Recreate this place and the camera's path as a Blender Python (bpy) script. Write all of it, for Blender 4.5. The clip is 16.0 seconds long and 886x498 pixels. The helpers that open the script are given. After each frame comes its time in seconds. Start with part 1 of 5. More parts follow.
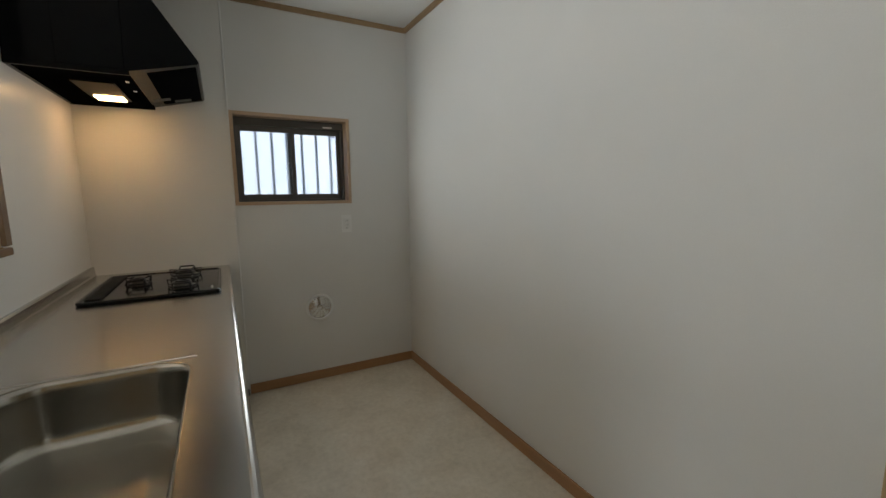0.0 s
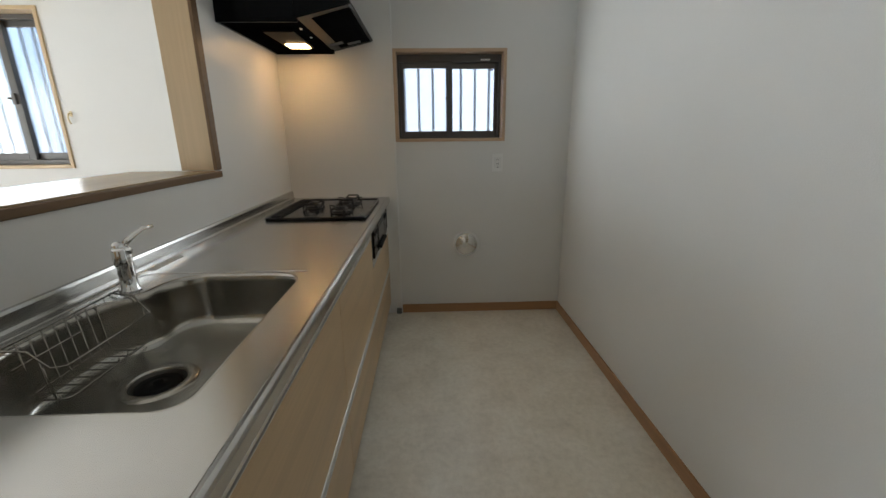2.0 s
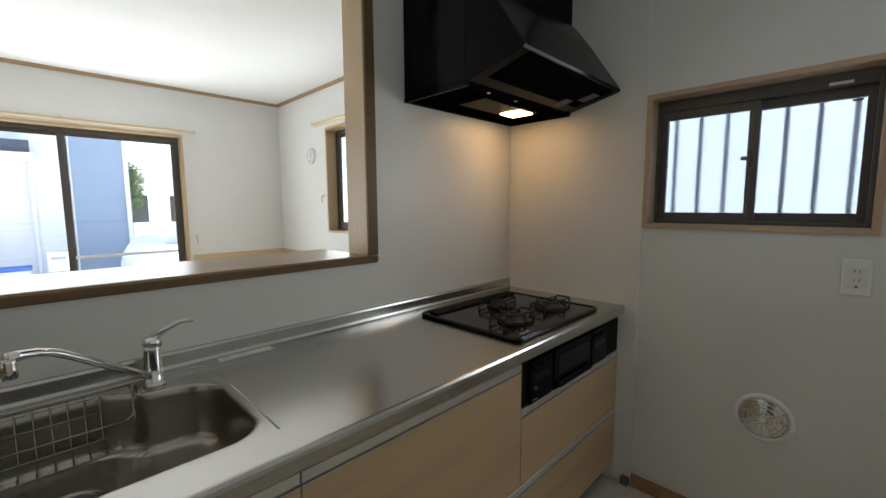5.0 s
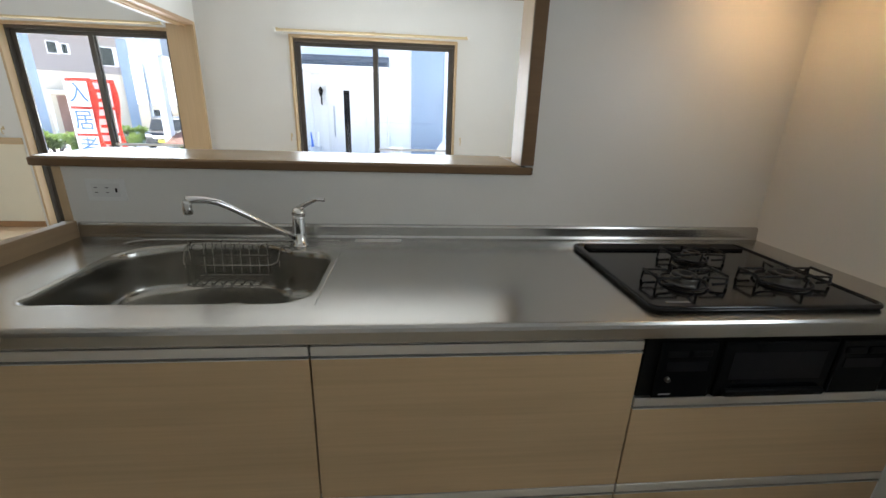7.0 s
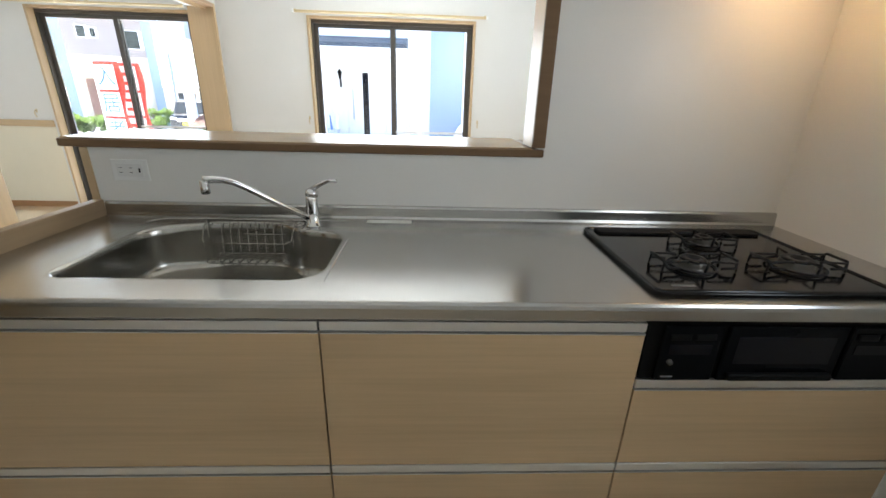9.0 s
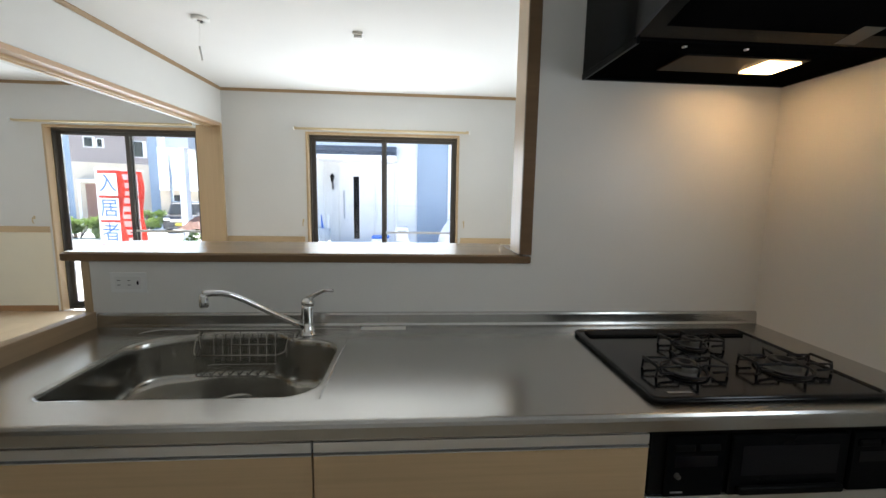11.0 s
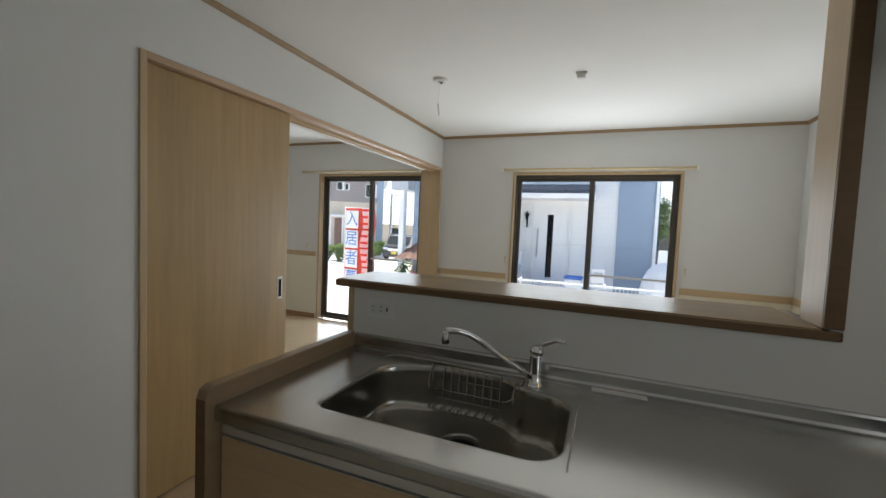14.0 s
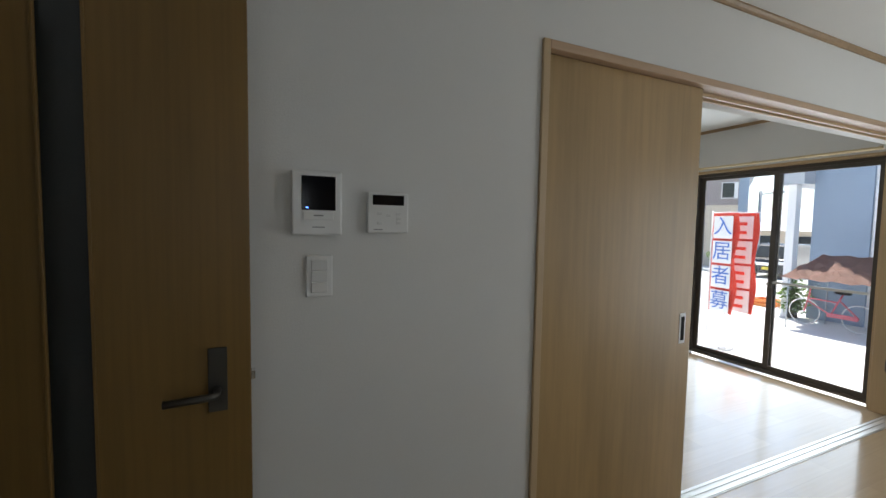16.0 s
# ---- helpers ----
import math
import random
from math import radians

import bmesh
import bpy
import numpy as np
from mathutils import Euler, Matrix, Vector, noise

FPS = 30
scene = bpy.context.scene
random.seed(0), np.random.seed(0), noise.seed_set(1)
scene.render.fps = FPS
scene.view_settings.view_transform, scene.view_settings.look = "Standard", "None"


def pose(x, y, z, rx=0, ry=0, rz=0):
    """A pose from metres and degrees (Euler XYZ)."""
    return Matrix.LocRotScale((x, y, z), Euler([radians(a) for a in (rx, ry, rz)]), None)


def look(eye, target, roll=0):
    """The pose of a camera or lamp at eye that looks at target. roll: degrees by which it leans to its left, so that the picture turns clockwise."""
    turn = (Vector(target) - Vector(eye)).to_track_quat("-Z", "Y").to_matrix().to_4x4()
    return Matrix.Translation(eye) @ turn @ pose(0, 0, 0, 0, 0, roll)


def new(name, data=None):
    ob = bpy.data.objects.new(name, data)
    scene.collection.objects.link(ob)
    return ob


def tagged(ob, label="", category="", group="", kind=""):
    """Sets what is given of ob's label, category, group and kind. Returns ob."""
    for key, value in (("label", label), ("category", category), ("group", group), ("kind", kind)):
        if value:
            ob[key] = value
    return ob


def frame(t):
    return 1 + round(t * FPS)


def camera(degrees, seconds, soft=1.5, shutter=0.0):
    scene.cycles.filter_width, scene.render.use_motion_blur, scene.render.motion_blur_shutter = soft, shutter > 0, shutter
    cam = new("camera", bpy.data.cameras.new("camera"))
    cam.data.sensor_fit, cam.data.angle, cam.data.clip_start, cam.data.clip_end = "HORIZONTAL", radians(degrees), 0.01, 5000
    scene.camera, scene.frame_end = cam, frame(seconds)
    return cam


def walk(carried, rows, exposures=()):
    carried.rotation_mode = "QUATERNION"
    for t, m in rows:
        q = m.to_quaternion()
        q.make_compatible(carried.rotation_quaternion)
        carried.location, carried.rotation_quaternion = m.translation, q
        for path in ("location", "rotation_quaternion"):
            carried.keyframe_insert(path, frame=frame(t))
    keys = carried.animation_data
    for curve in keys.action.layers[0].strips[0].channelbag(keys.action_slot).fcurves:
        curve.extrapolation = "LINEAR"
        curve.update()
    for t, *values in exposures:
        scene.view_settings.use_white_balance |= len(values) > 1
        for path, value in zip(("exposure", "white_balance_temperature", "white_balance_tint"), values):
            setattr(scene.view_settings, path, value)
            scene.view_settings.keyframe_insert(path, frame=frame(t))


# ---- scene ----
cam = camera(94.9, 16.0)
PATH = [
    (0, (0.63, -2.772, 1.271), (1.576, -1.031, 0.997), -0.6),
    (0.5, (0.768, -2.728, 1.258), (1.455, -0.875, 0.952), 0.4),
    (1, (0.855, -2.74, 1.265), (1.278, -0.828, 0.861), -0.3),
    (1.5, (0.897, -2.757, 1.264), (1.09, -0.823, 0.793), 0.0),
    (2, (0.922, -2.757, 1.25), (0.985, -0.833, 0.709), -0.6),
    (2.5, (0.967, -2.723, 1.268), (0.967, -0.774, 0.821), -1.6),
    (3, (1.062, -2.593, 1.287), (0.943, -0.628, 0.929), -1.0),
    (3.5, (1.174, -2.444, 1.292), (0.845, -0.486, 1.05), -2.1),
    (4, (1.308, -2.272, 1.33), (0.597, -0.419, 1.089), -0.7),
    (4.5, (1.339, -2.061, 1.31), (0.299, -0.361, 1.13), 0.9),
    (5, (1.353, -1.876, 1.309), (-0.053, -0.47, 1.095), -0.3),
    (5.2, (1.373, -1.807, 1.306), (-0.213, -0.617, 1.042), 1.0),
    (7.3, (1.42, -1.306, 1.266), (-0.467, -1.15, 0.624), 1.5),
    (7.5, (1.428, -1.296, 1.26), (-0.449, -1.113, 0.592), 1.3),
    (8, (1.434, -1.31, 1.247), (-0.418, -1.168, 0.504), 1.3),
    (8.2, (1.439, -1.312, 1.245), (-0.411, -1.192, 0.495), 1.7),
    (10.3, (1.422, -1.31, 1.328), (-0.519, -1.202, 0.857), 0.8),
    (10.5, (1.447, -1.33, 1.317), (-0.509, -1.198, 0.92), 1.1),
    (11, (1.459, -1.335, 1.326), (-0.519, -1.192, 1.062), 1.0),
    (11.5, (1.471, -1.338, 1.34), (-0.518, -1.175, 1.208), 0.6),
    (12, (1.485, -1.336, 1.358), (-0.508, -1.173, 1.356), 0.9),
    (12.5, (1.491, -1.333, 1.35), (-0.504, -1.192, 1.375), 1.1),
    (13, (1.5, -1.34, 1.354), (-0.5, -1.35, 1.37), 1.2),
    (13.5, (1.486, -1.387, 1.354), (-0.455, -1.863, 1.269), 1.5),
    (14, (1.4, -1.507, 1.344), (-0.455, -2.247, 1.232), 2.5),
    (14.5, (1.331, -1.657, 1.338), (-0.352, -2.725, 1.182), 1.4),
    (15, (1.243, -1.808, 1.351), (-0.118, -3.266, 1.21), 1.5),
    (15.5, (1.197, -1.967, 1.363), (0.127, -3.65, 1.214), 2.0),
    (16, (1.176, -2.159, 1.372), (0.364, -3.982, 1.25), 1.0),
]
# seconds, stops, kelvin, tint of the clip's own automatic exposure and white balance
EXPO = [(0, 1.70, 6900, 10), (1.0, 1.70, 6750, 10), (2, 1.88, 6600, 10), (3.0, 1.82, 6600, 10), (4.0, 1.75, 6850, 10), (5.0, 1.68, 6500, 10), (7.5, 2.15, 6350, 10), (8.0, 2.46, 6300, 10),
        (10.3, 2.10, 6350, 10), (11.0, 1.75, 6350, 10), (12.0, 1.32, 6350, 10), (13, 1.15, 6450, 10), (14, 0.94, 6600, 10), (16, 0.86, 6450, 10)]
walk(cam, [(t, look(eye, target, roll)) for t, eye, target, roll in PATH], EXPO)
SUN, SKY, LAMP, DAY = 5.0, 0.15, 7.5, 14.0

# ---- light ----
SUN_EL, SUN_AZ = radians(66), radians(222)  # azimuth from +y towards +x
world = bpy.data.worlds.new("sky")
scene.world = world
world.use_nodes = True
_n = world.node_tree.nodes
_sky = _n.new("ShaderNodeTexSky")
_sky.sky_type, _sky.sun_disc = "NISHITA", False
_sky.sun_elevation, _sky.sun_rotation = SUN_EL, SUN_AZ
_bg = _n["Background"]
_bg.inputs[1].default_value = SKY
world.node_tree.links.new(_sky.outputs[0], _bg.inputs[0])
sun = new("sun", bpy.data.lights.new("sun", "SUN"))
sun.data.energy, sun.data.angle, sun.data.color = SUN, radians(0.5), (1.0, 0.96, 0.9)
_d = Vector((math.sin(SUN_AZ) * math.cos(SUN_EL), math.cos(SUN_AZ) * math.cos(SUN_EL), math.sin(SUN_EL)))
sun.matrix_world = look(_d * 30, (0, 0, 0))


def window_light(name, x, y, z, w, h, watts, aim, c=(0.88, 0.955, 1.0), down=0.0):
    """Daylight of the sky, given off in a window's opening."""
    l = new(name, bpy.data.lights.new(name, "AREA"))
    l.data.shape, l.data.size, l.data.size_y, l.data.energy, l.data.color = "RECTANGLE", w, h, watts, c
    l.matrix_world = look((x, y, z), (x + aim[0], y + aim[1], z - down))
    return l


for k in range(3):
    window_light("window_light_1", -2.995, -1.675, 0.38 + 0.60 * k, 1.58, 0.53, DAY * 0.27, (1, 0), down=-0.48)
window_light("window_light_2", -3.125, -4.39, 0.98, 1.46, 1.84, DAY * 0.80, (1, 0), (0.80, 0.91, 1.0))
window_light("window_light_3", 1.067, -0.014, 1.485, 0.62, 0.46, DAY * 0.08, (0, -1))
window_light("window_light_4", -1.78, 0.07, 1.54, 0.74, 0.90, DAY * 0.15, (0, -1))


# ---- materials ----
def tree(name):
    m = bpy.data.materials.new(name)
    m.use_nodes = True
    return m, m.node_tree, m.node_tree.nodes["Principled BSDF"]


def noise_tex(nt, scale, stretch=(1, 1, 1), detail=4.0, rough=0.55):
    tc, mp, tx = nt.nodes.new("ShaderNodeTexCoord"), nt.nodes.new("ShaderNodeMapping"), nt.nodes.new("ShaderNodeTexNoise")
    mp.inputs["Scale"].default_value = stretch
    tx.inputs["Scale"].default_value, tx.inputs["Detail"].default_value, tx.inputs["Roughness"].default_value = scale, detail, rough
    nt.links.new(tc.outputs["Object"], mp.inputs["Vector"])
    nt.links.new(mp.outputs["Vector"], tx.inputs["Vector"])
    return tx.outputs["Fac"]


def ramp(nt, fac, stops):
    r = nt.nodes.new("ShaderNodeValToRGB")
    while len(r.color_ramp.elements) < len(stops):
        r.color_ramp.elements.new(0.5)
    for e, (p, c) in zip(r.color_ramp.elements, stops):
        e.position, e.color = p, (*c, 1)
    nt.links.new(fac, r.inputs[0])
    return r.outputs[0]


def mixed(nt, a, b, fac, kind="MIX"):
    m = nt.nodes.new("ShaderNodeMix")
    m.data_type, m.blend_type = "RGBA", kind
    for sock, v in ((m.inputs[0], fac), (m.inputs[6], a), (m.inputs[7], b)):
        if isinstance(v, (int, float)):
            sock.default_value = v
        elif isinstance(v, tuple):
            sock.default_value = (*v, 1)
        else:
            nt.links.new(v, sock)
    return m.outputs[2]


def bumped(nt, b, height, strength, dist=0.002):
    n = nt.nodes.new("ShaderNodeBump")
    n.inputs["Strength"].default_value, n.inputs["Distance"].default_value = strength, dist
    nt.links.new(height, n.inputs["Height"])
    nt.links.new(n.outputs[0], b.inputs["Normal"])


def shade(c, k):
    return tuple(min(1.0, v * k) for v in c)


def plain(name, c, rough=0.5, metal=0.0, vary=0.06, scale=3.0, bump=0.0, bscale=180.0, coat=0.0, spec=0.5):
    """Paint, paper, plastic: a colour with two scales of variation and a fine relief."""
    m, nt, b = tree(name)
    big = ramp(nt, noise_tex(nt, scale), [(0.3, shade(c, 1 - vary)), (0.7, shade(c, 1 + vary))])
    fine = ramp(nt, noise_tex(nt, bscale, detail=2), [(0.35, (1 - vary * 0.6,) * 3), (0.65, (1, 1, 1))])
    nt.links.new(mixed(nt, big, fine, 1.0, "MULTIPLY"), b.inputs["Base Color"])
    b.inputs["Roughness"].default_value, b.inputs["Metallic"].default_value = rough, metal
    b.inputs["Specular IOR Level"].default_value = spec
    b.inputs["Coat Weight"].default_value = coat
    if bump:
        bumped(nt, b, noise_tex(nt, bscale, detail=3), bump)
    return m


def wood(name, c, grain="z", rough=0.4, contrast=0.2, coat=0.0, fine=1.0, band=7.0, spec=0.5):
    """Wood with its grain along one axis: long bands, fine pores."""
    m, nt, b = tree(name)
    ax = {"x": 0, "y": 1, "z": 2}[grain]
    s1, s2 = [band] * 3, [90.0 * fine] * 3
    s1[ax], s2[ax] = 0.55, 2.2
    bands = ramp(nt, noise_tex(nt, 1.0, s1, 5, 0.6), [(0.28, shade(c, 1 - contrast)), (0.5, c), (0.75, shade(c, 1 + contrast * 0.6))])
    pores_f = noise_tex(nt, 1.0, s2, 3, 0.6)
    pores = ramp(nt, pores_f, [(0.3, (1 - contrast * 0.6,) * 3), (0.62, (1, 1, 1))])
    nt.links.new(mixed(nt, bands, pores, 1.0, "MULTIPLY"), b.inputs["Base Color"])
    b.inputs["Roughness"].default_value = rough
    b.inputs["Specular IOR Level"].default_value = spec
    b.inputs["Coat Weight"].default_value, b.inputs["Coat Roughness"].default_value = coat, 0.12
    bumped(nt, b, pores_f, 0.06, 0.001)
    return m


def steel(name, c=(0.52, 0.51, 0.485), rough=0.3, along="y", spread=0.015):
    """Stainless steel with fine brush marks along one axis and faint wipe marks."""
    m, nt, b = tree(name)
    ax = {"x": 0, "y": 1, "z": 2}[along]
    s = [9.0] * 3
    s[ax] = 0.8
    f = noise_tex(nt, 1.0, s, 3, 0.5)
    nt.links.new(ramp(nt, noise_tex(nt, 2.5, detail=2), [(0.3, shade(c, 0.96)), (0.7, shade(c, 1.03))]), b.inputs["Base Color"])
    b.inputs["Metallic"].default_value = 1.0
    r = nt.nodes.new("ShaderNodeMapRange")
    r.inputs["To Min"].default_value, r.inputs["To Max"].default_value = rough - spread, rough + spread
    nt.links.new(f, r.inputs["Value"])
    nt.links.new(r.outputs[0], b.inputs["Roughness"])
    return m


def glass(name, rough=0.0, tint=(0.97, 0.985, 0.98)):
    m, nt, b = tree(name)
    b.inputs["Base Color"].default_value = (*tint, 1)
    b.inputs["Transmission Weight"].default_value = 1.0
    b.inputs["Roughness"].default_value, b.inputs["IOR"].default_value = rough, 1.45
    if rough:
        bumped(nt, b, noise_tex(nt, 260, detail=2), 0.15, 0.001)
    return m


def glow(name, c, power):
    m, nt, b = tree(name)
    b.inputs["Base Color"].default_value = (*c, 1)
    b.inputs["Emission Color"].default_value, b.inputs["Emission Strength"].default_value = (*c, 1), power
    return m


def vinyl(name):
    m, nt, b = tree(name)
    a = ramp(nt, noise_tex(nt, 5.0, detail=8, rough=0.65), [(0.3, (0.64, 0.575, 0.465)), (0.5, (0.73, 0.665, 0.55)), (0.72, (0.79, 0.74, 0.635))])
    v = ramp(nt, noise_tex(nt, 34.0, detail=6, rough=0.7), [(0.32, (0.86, 0.85, 0.83)), (0.6, (1, 1, 1))])
    nt.links.new(mixed(nt, a, v, 1.0, "MULTIPLY"), b.inputs["Base Color"])
    b.inputs["Roughness"].default_value = 0.42
    bumped(nt, b, noise_tex(nt, 130, detail=3), 0.10)
    return m


def boards(name, c):
    """Wood-print floor boards along x, with tight joints every 0.15 m across."""
    m, nt, b = tree(name)
    tc, br = nt.nodes.new("ShaderNodeTexCoord"), nt.nodes.new("ShaderNodeTexBrick")
    br.inputs["Scale"].default_value = 1.0
    br.inputs["Brick Width"].default_value, br.inputs["Row Height"].default_value, br.inputs["Mortar Size"].default_value = 0.9, 0.15, 0.0012
    br.inputs["Color1"].default_value, br.inputs["Color2"].default_value = (*shade(c, 0.94), 1), (*shade(c, 1.05), 1)
    br.inputs["Mortar"].default_value = (*shade(c, 0.86), 1)
    nt.links.new(tc.outputs["Object"], br.inputs["Vector"])
    g = ramp(nt, noise_tex(nt, 1.0, (2.0, 60, 60), 4), [(0.3, (0.93, 0.92, 0.9)), (0.65, (1, 1, 1))])
    nt.links.new(mixed(nt, br.outputs["Color"], g, 1.0, "MULTIPLY"), b.inputs["Base Color"])
    b.inputs["Roughness"].default_value = 0.2
    b.inputs["Coat Weight"].default_value, b.inputs["Coat Roughness"].default_value = 0.7, 0.08
    return m


M_PAPER = plain("white wallpaper", (0.735, 0.73, 0.705), 0.85, vary=0.025, bump=0.35, bscale=260, scale=1.2)
M_CEIL = plain("white ceiling paper", (0.84, 0.84, 0.825), 0.9, vary=0.02, bump=0.3, bscale=220, scale=1.0)
M_WAINS = plain("cream wainscot paper", (0.80, 0.745, 0.60), 0.75, vary=0.04, bump=0.25, bscale=240, scale=1.5)
M_PANEL = plain("glossy cream kitchen panel", (0.78, 0.765, 0.725), 0.36, vary=0.02, scale=1.5, spec=0.4)
M_CASE = wood("light maple trim", (0.57, 0.415, 0.245), "z", 0.42, 0.12)
M_CASE_Y = wood("light maple trim along y", (0.57, 0.415, 0.245), "y", 0.42, 0.12)
M_CASE_X = wood("light maple trim along x", (0.57, 0.415, 0.245), "x", 0.42, 0.12)
M_SWCASE = wood("reddish maple window casing", (0.52, 0.36, 0.235), "x", 0.45, 0.14)
M_BASE = wood("brown skirting", (0.40, 0.215, 0.10), "x", 0.4, 0.15)
M_BASE_Y = wood("brown skirting along y", (0.40, 0.215, 0.10), "y", 0.4, 0.15)
M_CORN = wood("brown cornice", (0.36, 0.235, 0.125), "y", 0.45, 0.15)
M_EDGE = wood("brown counter edge", (0.19, 0.115, 0.06), "y", 0.4, 0.15, spec=0.25)
M_BAR = wood("glossy maple counter top", (0.36, 0.25, 0.14), "y", 0.24, 0.14, spec=0.08)
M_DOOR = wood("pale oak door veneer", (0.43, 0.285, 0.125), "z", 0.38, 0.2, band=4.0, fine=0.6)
# same oak as the sliding door; the corner's shade is put into this colour
M_SHADEDOOR = wood("oak with shade in its colour", (0.21, 0.12, 0.03), "z", 0.42, 0.2, band=4.0)
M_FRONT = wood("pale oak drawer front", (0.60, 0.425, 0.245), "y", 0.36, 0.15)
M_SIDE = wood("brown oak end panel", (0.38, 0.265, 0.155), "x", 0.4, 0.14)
M_VINYL = vinyl("beige marbled vinyl")
M_BOARDS = boards("pale wood floor boards", (0.54, 0.395, 0.25))
M_STEEL = steel("brushed stainless worktop", rough=0.24, along="y")
M_BOWL = steel("drawn stainless sink", (0.41, 0.395, 0.36), 0.22, "z", 0.02)
M_CHROME = steel("polished chrome", (0.75, 0.75, 0.74), 0.08, "z", 0.01)
M_WIRE = steel("steel wire", (0.28, 0.265, 0.24), 0.22, "z", 0.02)
M_ALU = steel("satin aluminium strip", (0.80, 0.79, 0.76), 0.45, "y", 0.03)
# the shade inside the grip groove is put into this grey
M_SLOT = plain("shadow-grey strip groove", (0.20, 0.215, 0.24), 0.4)
M_BRONZE = plain("dark bronze aluminium", (0.105, 0.094, 0.082), 0.38, 0.3, vary=0.1, spec=0.6)
M_BLACKGLASS = plain("black enamel hob plate", (0.006, 0.006, 0.007), 0.13, vary=0.1, spec=0.3)
M_BLACK = plain("gloss black hood steel", (0.004, 0.0045, 0.005), 0.16, vary=0.1, spec=0.07)
M_MATT = plain("matt black", (0.006, 0.006, 0.006), 0.5, vary=0.15, spec=0.08)
M_IRON = plain("cast iron enamel", (0.009, 0.009, 0.009), 0.45, vary=0.2, bump=0.1, bscale=300, spec=0.25)
M_TOE = plain("dark toe kick", (0.10, 0.085, 0.065), 0.5)
M_PLASTIC = plain("white plastic", (0.80, 0.80, 0.78), 0.35, vary=0.02)
M_IVORY = plain("grey-white plastic", (0.74, 0.74, 0.72), 0.4, vary=0.03)
M_SCREEN = plain("black display", (0.006, 0.006, 0.008), 0.1, vary=0.1, spec=0.2)
M_INK = plain("grey print", (0.28, 0.28, 0.28), 0.6)
M_BRASS = plain("pale gold rail", (0.62, 0.50, 0.30), 0.35, 0.3)
M_PEWTER = plain("dark pewter handle", (0.10, 0.095, 0.085), 0.38, 0.8)
M_GLASS = glass("window glass")
M_FROST = glass("frosted glass", 0.2, (0.76, 0.81, 0.87))
M_SMOKE = plain("smoked door glass", (0.02, 0.024, 0.024), 0.12)
M_GREYP = plain("grey painted metal", (0.42, 0.45, 0.48), 0.5)
M_LABEL = plain("white label", (0.75, 0.74, 0.70), 0.5)
M_GREYLABEL = plain("grey notice label", (0.14, 0.14, 0.14), 0.5)
# near-black with zero specular, which keeps the lamp's glow off the hood's underside
M_UNDER = plain("dull black filter", (0.004, 0.004, 0.004), 0.6, vary=0.2, spec=0.0)
M_NOTICE = plain("dark grey notice label", (0.07, 0.07, 0.067), 0.6)
M_LAMP = glow("warm lamp lens", (1.0, 0.60, 0.26), LAMP)
M_LED = glow("blue pilot lamp", (0.1, 0.25, 1.0), 3.0)


# ---- mesh helpers ----
ORIGIN = {}


def box(bm, x0, x1, y0, y1, z0, z1, bev=0.0, seg=2):
    m = Matrix.Translation(((x0 + x1) / 2, (y0 + y1) / 2, (z0 + z1) / 2)) @ Matrix.Diagonal((abs(x1 - x0), abs(y1 - y0), abs(z1 - z0), 1))
    vs = bmesh.ops.create_cube(bm, size=1.0, matrix=m)["verts"]
    if bev:
        es = list({e for v in vs for e in v.link_edges})
        bmesh.ops.bevel(bm, geom=es, offset=bev, segments=seg, affect="EDGES", profile=0.5)
    return bm


def prism(bm, outline, axis, a, b, bev=0.0):
    """Extrude a 2D outline along an axis; the outline's two numbers are the other axes in order."""
    def p(u, v, w):
        return {"x": (w, u, v), "y": (u, w, v), "z": (u, v, w)}[axis]
    lo = [bm.verts.new(p(u, v, a)) for u, v in outline]
    hi = [bm.verts.new(p(u, v, b)) for u, v in outline]
    n = len(outline)
    fs = [bm.faces.new(lo), bm.faces.new(hi[::-1])]
    for i in range(n):
        fs.append(bm.faces.new((lo[i], hi[i], hi[(i + 1) % n], lo[(i + 1) % n])))
    bmesh.ops.recalc_face_normals(bm, faces=fs)
    if bev:
        bmesh.ops.bevel(bm, geom=list({e for f in fs for e in f.edges}), offset=bev, segments=2, affect="EDGES", profile=0.5)
    return bm


def tube(bm, pts, r, n=8, closed=False):
    pts = [Vector(p) for p in pts]
    rings, up = [], None
    for i, p in enumerate(pts):
        if closed:
            d = (pts[(i + 1) % len(pts)] - pts[i - 1]).normalized()
        else:
            d = (pts[min(i + 1, len(pts) - 1)] - pts[max(i - 1, 0)]).normalized()
        if up is None:
            up = d.orthogonal().normalized()
        up = (up - d * up.dot(d)).normalized()
        side = d.cross(up)
        rr = r[i] if isinstance(r, (list, tuple)) else r
        rings.append([bm.verts.new(p + rr * (math.cos(2 * math.pi * k / n) * up + math.sin(2 * math.pi * k / n) * side)) for k in range(n)])
    fs = []
    for i in range(len(rings) - (0 if closed else 1)):
        a, b = rings[i], rings[(i + 1) % len(rings)]
        for k in range(n):
            fs.append(bm.faces.new((a[k], a[(k + 1) % n], b[(k + 1) % n], b[k])))
    if not closed:
        fs += [bm.faces.new(rings[0][::-1]), bm.faces.new(rings[-1])]
    bmesh.ops.recalc_face_normals(bm, faces=fs)
    for f in fs:
        f.smooth = True
    return bm


